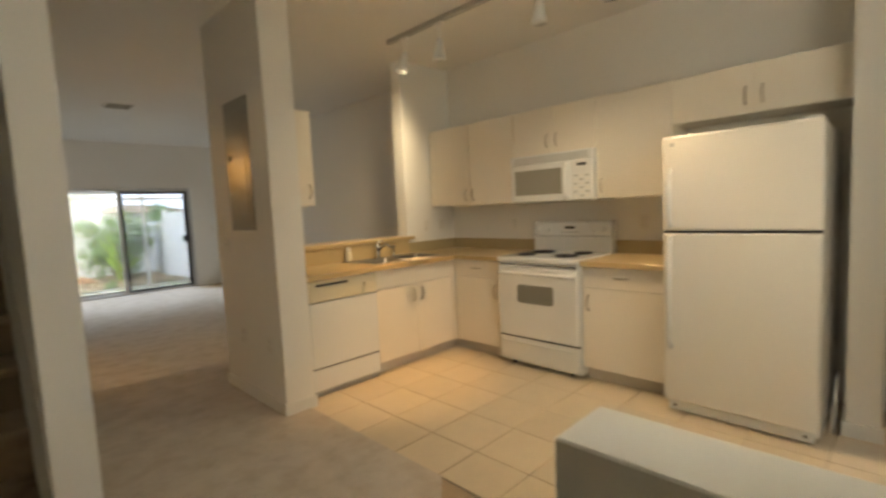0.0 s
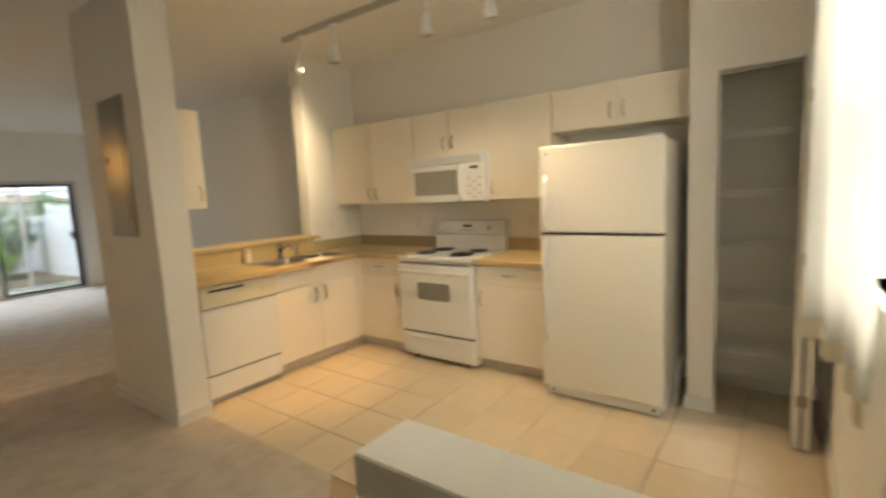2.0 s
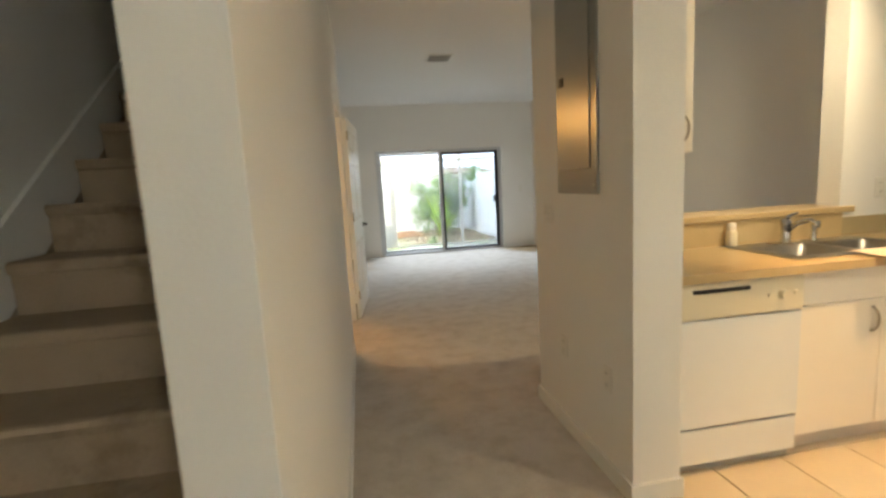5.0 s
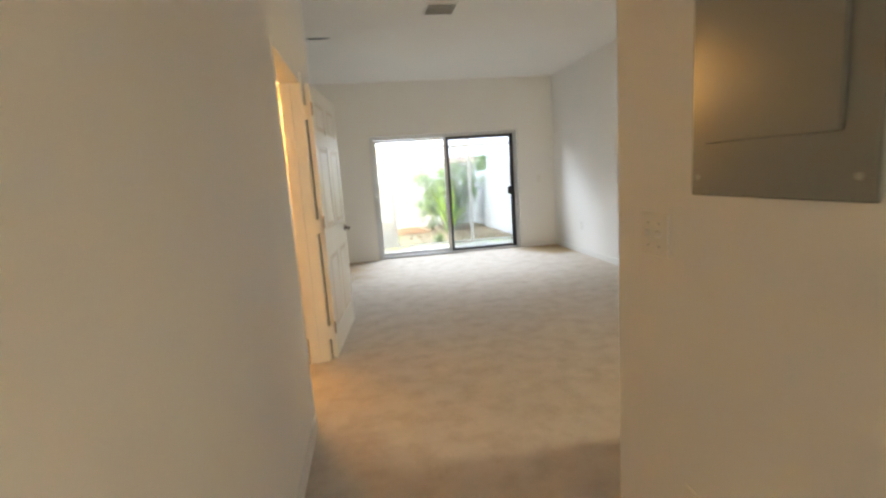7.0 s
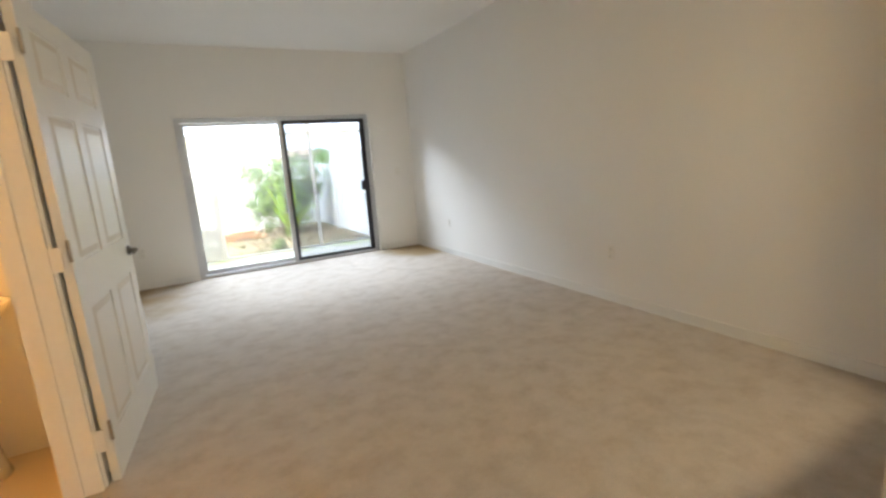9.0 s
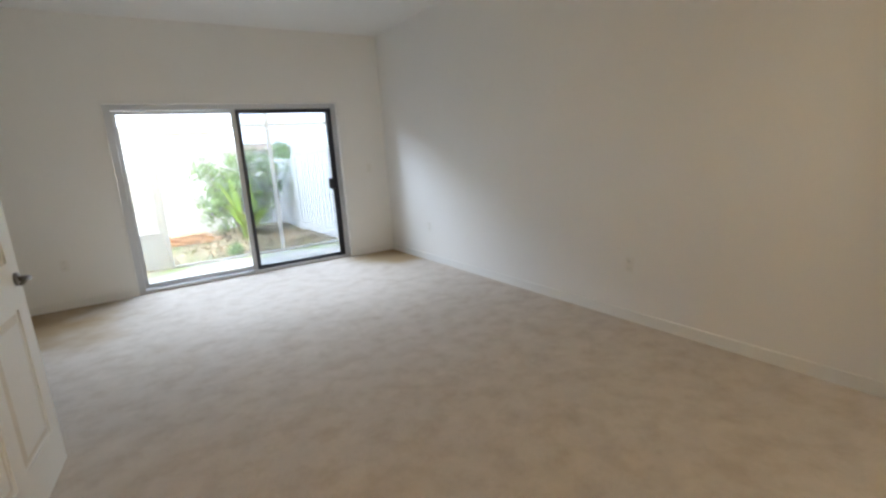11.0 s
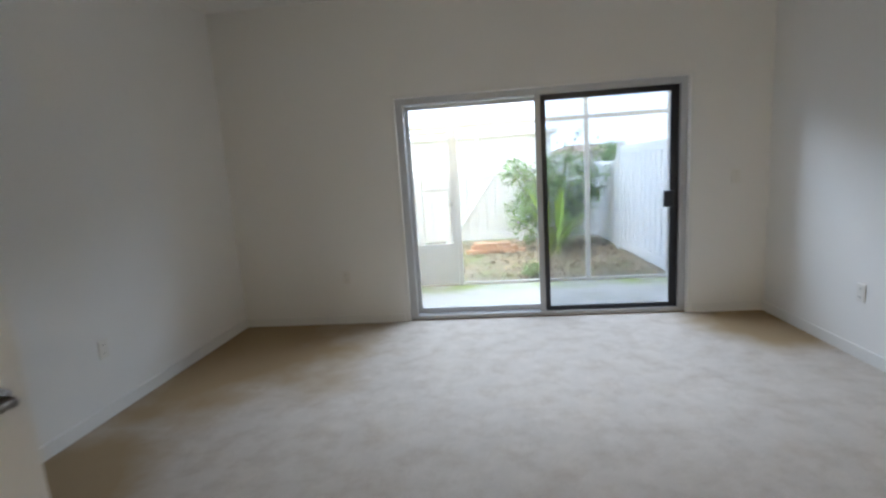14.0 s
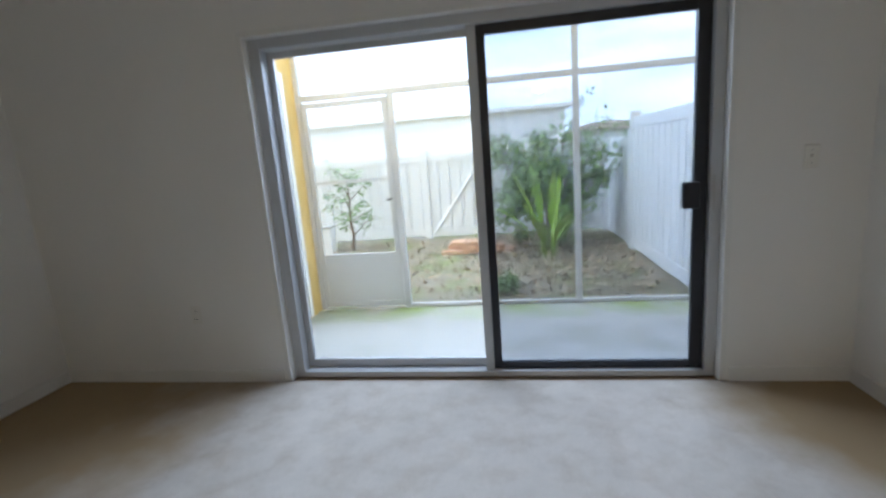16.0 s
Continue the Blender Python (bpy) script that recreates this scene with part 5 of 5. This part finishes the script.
def fence_run(label, x0, y0, x1, y1, posts, height, gate=None):
    """A tall vinyl privacy fence from one point to the other."""
    f = thing("fence", label, "fence", "garden fences")
    a, b = Vector((x0, y0, 0)), Vector((x1, y1, 0))
    L = (b - a).length
    ang = math.degrees(math.atan2(y1 - y0, x1 - x0))
    f.matrix_world = pose(x0, y0, -0.12, 0, 0, ang)
    for p in posts:
        bm = bmesh.new()
        add_box(bm, p - 0.055, p + 0.055, -0.055, 0.055, 0, height + 0.05, bevel=0.006)
        add_box(bm, p - 0.065, p + 0.065, -0.065, 0.065, height + 0.05, height + 0.075, bevel=0.01)
        part("post", bm, M_FENCE, f)
    edges = sorted(posts)
    for p, q in zip(edges, edges[1:]):
        box_part("top_rail", (p + 0.055, q - 0.055, -0.04, 0.04, height - 0.13, height), M_FENCE, f, bevel=0.004)
        box_part("bottom_rail", (p + 0.055, q - 0.055, -0.04, 0.04, 0.06, 0.20), M_FENCE, f, bevel=0.004)
        n = max(1, round((q - p - 0.11) / 0.19))
        w = (q - p - 0.11) / n
        for k in range(n):
            x = p + 0.055 + k * w
            bm = bmesh.new()
            add_box(bm, x + 0.022, x + w - 0.022, -0.034, 0.034, 0.2, height - 0.13, bevel=0.006)
            part("board", bm, M_FENCE, f)
        box_part("recess", (p + 0.055, q - 0.055, -0.008, 0.008, 0.2, height - 0.13), M_FENCE, f)
    return f


fence_run("tall white vinyl board fence along the side of the garden", 4.63, 12.48, 4.57, 14.65, [0.0, 2.17], 1.70)
fence_run("lower white vinyl fence run behind the shrub", 4.57, 14.76, 4.54, 16.2, [0.02, 1.42], 1.48)
back = fence_run("tall white vinyl fence with a gate behind the garden", -3.6, 16.25, 4.56, 16.25, [0.0, 1.8, 3.4, 4.6, 5.15, 6.6, 8.1], 1.45)
bm = bmesh.new()
add_tube(bm, [(5.25, -0.03, 0.1), (6.1, -0.03, 1.28)], 0.025, 6)
part("diagonal_brace", bm, M_FENCE, back, "white diagonal brace")

bld = thing("neighbour_building", "pale stucco neighbouring building beyond the fence", "building")
box_part("wall", (-14, 4.7, 24, 34, -0.2, 2.5), M_BLDG, bld)
bm = bmesh.new()
v = [bm.verts.new(p) for p in ((-14.3, 23.8, 2.5), (4.9, 23.8, 2.5), (4.9, 34, 2.5), (-14.3, 34, 2.5), (-14.3, 23.8, 2.62), (4.9, 23.8, 2.62), (4.9, 34, 2.62), (-14.3, 34, 2.62))]
for q in ((0, 1, 2, 3), (4, 7, 6, 5), (0, 4, 5, 1), (1, 5, 6, 2), (2, 6, 7, 3), (3, 7, 4, 0)):
    bm.faces.new([v[i] for i in q])
part("roof_edge", bm, M_BLDG, bld)
bld2 = thing("distant_house", "low pale house with a brown roof far behind the fence", "house")
box_part("wall", (6.6, 12.5, 40, 47, -0.2, 2.15), M_BLDG, bld2)
bm = bmesh.new()
v = [bm.verts.new(p) for p in ((6.1, 39.5, 2.12), (13, 39.5, 2.12), (13, 47.5, 2.12), (6.1, 47.5, 2.12), (8.6, 43.5, 2.75), (10.6, 43.5, 2.75))]
for q in ((0, 1, 5, 4), (1, 2, 5), (2, 3, 4, 5), (3, 0, 4), (3, 2, 1, 0)):
    bm.faces.new([v[i] for i in q])
part("roof", bm, M_ROOF, bld2, "brown shingle roof")


def leafy(bm, centre, size, normal, up, n=1):
    """One small folded leaf of four triangles."""
    c, d, s = Vector(centre), Vector(normal).normalized(), Vector(up).normalized()
    side = d.cross(s).normalized()
    tip, base = c + s * size, c
    l, r = c + s * size * 0.45 + side * size * 0.28 + d * size * 0.06, c + s * size * 0.45 - side * size * 0.28 + d * size * 0.06
    a, b, e, f = (bm.verts.new(p) for p in (base, l, tip, r))
    bm.faces.new((a, b, e)); bm.faces.new((a, e, f))


def shrub(name, label, centre, radii, count, leaf, seedn, flowers=0, stems=14, material=None):
    s = thing(name, label, "shrub" if "tree" not in name else "tree", at=centre)
    rnd = random.Random(seedn)
    bm = bmesh.new()
    tips = []
    for k in range(stems):
        a, r = rnd.uniform(0, 6.28), rnd.uniform(0.35, 1.0)
        top = Vector((math.cos(a) * radii[0] * r, math.sin(a) * radii[1] * r, radii[2] * rnd.uniform(0.9, 1.95)))
        mid = Vector((top.x * 0.45, top.y * 0.45, top.z * 0.5))
        add_tube(bm, [(0.1 * math.cos(a), 0.1 * math.sin(a), 0), mid, top], [0.016, 0.010, 0.004], 5)
        tips += [mid * 0.6 + top * 0.4, top]
    part("stems", bm, M_BARK, s, "brown stems")
    clumps = [(t, rnd.uniform(0.35, 0.55) * min(radii[:2])) for t in tips]
    for _ in range(26):
        a, h = rnd.uniform(0, 6.28), rnd.uniform(0.25, 1.75)
        r = math.sqrt(max(0.05, 1 - (h - 0.95) ** 2)) * rnd.uniform(0.5, 0.98)
        clumps.append((Vector((math.cos(a) * radii[0] * r, math.sin(a) * radii[1] * r, radii[2] * h)), rnd.uniform(0.25, 0.5) * min(radii[:2])))
    bm = bmesh.new()
    for k in range(count):
        c, r = clumps[rnd.randrange(len(clumps))]
        v = Vector((rnd.gauss(0, 1), rnd.gauss(0, 1), rnd.gauss(0, 0.8))).normalized()
        p = c + v * r * rnd.uniform(0.3, 1.0)
        if p.z < 0.05:
            continue
        leafy(bm, p, leaf * rnd.uniform(0.6, 1.3), v + Vector((0, 0, 0.6)), Vector((rnd.gauss(0, 1), rnd.gauss(0, 1), rnd.gauss(0.2, 0.6))))
    crown = part("foliage", bm, material or M_LEAF, s, "small green leaves")
    crown["kind"] = "stuff"
    if flowers:
        bm = bmesh.new()
        for k in range(flowers):
            c, r = clumps[rnd.randrange(len(clumps))]
            v = Vector((rnd.gauss(0, 1), rnd.gauss(0, 1), rnd.gauss(0.3, 0.8))).normalized()
            p = c + v * r
            for q in range(4):
                leafy(bm, p, 0.03, v, Vector((rnd.gauss(0, 1), rnd.gauss(0, 1), rnd.gauss(0, 1))))
        fl = part("flowers", bm, M_FLOWER, s, "small mauve flowers")
        fl["kind"] = "stuff"
    return s


shrub_main = shrub("flowering_shrub", "large loose green shrub with small mauve flowers by the fence", (3.55, 15.2, -0.12), (0.84, 0.6, 0.84), 7600, 0.066, 3, flowers=300, stems=20)
shrub("distant_tree", "small dark palm-like tree far behind the fence", (10.4, 38.0, -0.2), (0.9, 0.9, 1.45), 900, 0.30, 14, stems=8)
shrub("small_shrub", "low rounded dark green plant at the edge of the patio", (2.95, 12.85, -0.12), (0.14, 0.14, 0.12), 700, 0.035, 8, stems=5)


def sapling():
    """A young tree: a bent trunk, forked limbs and large leaves in loose sprays at their ends."""
    t = thing("small_tree", "young thin-stemmed tree with loose pale green leaves by the back fence", "tree", at=(0.42, 15.5, -0.12))
    rnd = random.Random(19)
    wood, leaves = bmesh.new(), bmesh.new()
    trunk = [Vector(p) for p in ((0, 0, 0), (0.03, 0, 0.28), (-0.02, 0.02, 0.55), (0.03, 0, 0.85), (0.0, 0, 1.2))]
    add_tube(wood, trunk, [0.032, 0.026, 0.020, 0.014, 0.006], 8)
    for k in range(13):
        s_ = 0.9 + 3.0 * k / 12
        base = trunk[int(s_)].lerp(trunk[min(4, int(s_) + 1)], s_ % 1)
        a = k * 2.4 + rnd.uniform(-0.3, 0.3)
        d = Vector((math.cos(a), 0.8 * math.sin(a), rnd.uniform(0.45, 0.9))).normalized()
        L = rnd.uniform(0.34, 0.6) * (1.15 - 0.12 * s_)
        mid, tip = base + d * L * 0.5 + Vector((0, 0, 0.03)), base + d * L
        add_tube(wood, [base, mid, tip], [0.010, 0.006, 0.003], 5)
        for q in range(28):
            f = rnd.uniform(0.35, 1.05)
            p = base.lerp(tip, f) + Vector((rnd.gauss(0, 0.035), rnd.gauss(0, 0.035), rnd.gauss(0, 0.03)))
            leafy(leaves, p, rnd.uniform(0.06, 0.12), (rnd.gauss(0, 0.5), -0.5, 1), (rnd.gauss(0, 1), rnd.gauss(0, 1), rnd.uniform(-0.6, 0.3)))
    part("trunk", wood, M_BARK, t, "thin grey-brown trunk and limbs")
    f = part("foliage", leaves, M_SAPLING, t, "pale green leaves")
    f["kind"] = "stuff"


sapling()


bush = shrub_main
bm = bmesh.new()
rnd = random.Random(31)
twig = [Vector(p) for p in ((0.10, -0.1, 1.1), (0.22, -0.15, 1.55), (0.38, -0.2, 1.9), (0.60, -0.2, 2.15))]
add_tube(bm, twig, [0.01, 0.007, 0.005, 0.003], 5)
part("twig", bm, M_BARK, bush, "long thin twig")
bm = bmesh.new()
for k in range(90):
    q = rnd.uniform(0.2, 2.99)
    p = twig[int(q)].lerp(twig[int(q) + 1], q % 1)
    d = Vector((rnd.gauss(0, 1), rnd.gauss(0, 1), rnd.gauss(0.2, 0.7))).normalized()
    leafy(bm, p + d * rnd.uniform(0.0, 0.06), rnd.uniform(0.04, 0.08), d + Vector((0, 0, 0.7)), d)
tw = part("twig_leaves", bm, M_LEAF, bush, "small green leaves")
tw["kind"] = "stuff"


def ginger():
    g = thing("broad_leaf_plant", "clump of tall bright lime-green lance leaves in front of the shrub", "plant", at=(3.44, 14.45, -0.12))
    rnd = random.Random(4)
    for k in range(18):
        a = k * 2.4 + rnd.uniform(-0.4, 0.4)
        lean = rnd.uniform(0.55, 1.1) if k > 4 else rnd.uniform(0.1, 0.4)
        h = rnd.uniform(0.65, 0.95) if k > 4 else rnd.uniform(1.05, 1.3)
        w = rnd.uniform(0.05, 0.075)
        bm = bmesh.new()
        n = 9
        d = Vector((math.cos(a), math.sin(a), 0))
        s = Vector((-math.sin(a), math.cos(a), 0))
        L, C, R = [], [], []
        for i in range(n + 1):
            t = i / n
            p = d * (lean * h * t * t * 0.9 + 0.11) + Vector((0, 0, h * (t - 0.22 * lean * t * t)))
            ww = w * (0.12 if t < 0.4 else math.sin(math.pi * min(1, (t - 0.35) / 0.65)) ** 0.7 + 0.03)
            L.append(bm.verts.new(p + s * ww + Vector((0, 0, 0.25 * ww))))
            C.append(bm.verts.new(p))
            R.append(bm.verts.new(p - s * ww + Vector((0, 0, 0.25 * ww))))
        for i in range(n):
            bm.faces.new((L[i], L[i + 1], C[i + 1], C[i]))
            bm.faces.new((C[i], C[i + 1], R[i + 1], R[i]))
        part("leaf", bm, M_LEAF2, g, smooth=True)


ginger()
bp_ = thing("brick_pile", "loose pile of old red bricks on the soil", "bricks", at=(2.52, 14.85, -0.1))
me = bpy.data.meshes.new("brick")
bm = bmesh.new()
add_box(bm, -0.1, 0.1, -0.05, 0.05, 0, 0.058, bevel=0.004)
finish(bm)
bm.to_mesh(me)
bm.free()
me.materials.append(M_BRICK)
rnd = random.Random(12)
for lay in range(3):
    for k in range(5 - lay):
        for j in range(2):
            if rnd.random() < 0.12:
                continue
            o = new("brick", me)
            o.parent = bp_
            o.matrix_basis = pose(-0.45 + lay * 0.08 + k * 0.21 + rnd.uniform(-0.02, 0.02), j * 0.12 + rnd.uniform(-0.015, 0.015), lay * 0.060, 0, 0, rnd.uniform(-10, 10))
ut = thing("utility_box", "small grey-white utility box against the fence", "utility box", at=(0.02, 15.4, -0.12))
box_part("housing", (-0.12, 0.12, -0.1, 0.1, 0, 0.42), M_FENCE, ut, bevel=0.01)
box_part("lid", (-0.13, 0.13, -0.11, 0.11, 0.42, 0.45), M_GREYTRIM, ut, "grey lid", bevel=0.005)
# fallen leaves and dry tufts
bm = bmesh.new()
rnd = random.Random(21)
for k in range(6500):
    x, y = rnd.uniform(0.2, 4.5), 12.5 + 3.6 * rnd.random() ** 0.8
    if x < 2.6 and rnd.random() < 0.6:
        continue
    leafy(bm, (x, y, -0.10 + 0.02 * rnd.random()), rnd.uniform(0.035, 0.085), (rnd.gauss(0, 0.4), rnd.gauss(0, 0.4), 1), (rnd.gauss(0, 1), rnd.gauss(0, 1), 0.3))
tagged(part("leaf_litter", bm, M_DRY), "fallen dry leaves scattered over the soil", "leaves", "", "stuff")
bm = bmesh.new()
for k in range(4200):
    x, y = rnd.uniform(-0.5, 4.4), 12.5 + 3.4 * rnd.random()
    if noise.noise((x * 1.3, y * 1.3, 7)) < -0.02:
        continue
    h = rnd.uniform(0.03, 0.09)
    a = rnd.uniform(0, 6.28)
    p = Vector((x, y, -0.115))
    q = Vector((math.cos(a), math.sin(a), 0)) * 0.005
    tip = p + Vector((rnd.gauss(0, 0.02), rnd.gauss(0, 0.02), h))
    bm.faces.new([bm.verts.new(w) for w in (p - q, p + q, tip)])
M_GRASS = island_vary(mat("thin_grass", (0.16, 0.19, 0.06), 0.8, var=0.2, vscale=5), 0.4)
tagged(part("grass", bm, M_GRASS), "thin patchy grass on the soil", "grass", "", "stuff")

# ---- floor tiles, each a piece of the floor ----
PT = 0.352
tile_floor = tagged(new("floor_tiles"), "square cream ceramic floor tiles with brown joints", "", "", "structure")
shared = {}


def tile(x0, x1, y0, y1):
    key = (round(x1 - x0, 3), round(y1 - y0, 3))
    if key not in shared:
        b = bmesh.new()
        w, h = (x1 - x0) / 2 - 0.0028, (y1 - y0) / 2 - 0.0028
        add_box(b, -w, w, -h, h, -0.012, 0.0, bevel=0.002)
        finish(b)
        m_ = bpy.data.meshes.new("tile")
        b.to_mesh(m_)
        b.free()
        m_.materials.append(M_TILE)
        shared[key] = m_
    o = new("tile", shared[key])
    o.parent = tile_floor
    o.matrix_basis = pose((x0 + x1) / 2, (y0 + y1) / 2, 0.001)


gx = [2.77 + PT * k for k in range(-4, 7)]
gy = [2.88 + PT * k for k in range(-9, 5)]
for ax, bx in zip(gx, gx[1:]):
    for ay, by in zip(gy, gy[1:]):
        x0, x1, y0, y1 = max(ax, 1.715), min(bx, XE), max(ay, YS), min(by, 4.13)
        if y0 >= 2.15:
            x0 = max(x0, 2.47)
        elif y1 > 2.15:
            x0 = max(x0, 2.47)
        if x1 - x0 > 0.03 and y1 - y0 > 0.03:
            tile(x0, x1, y0, y1)
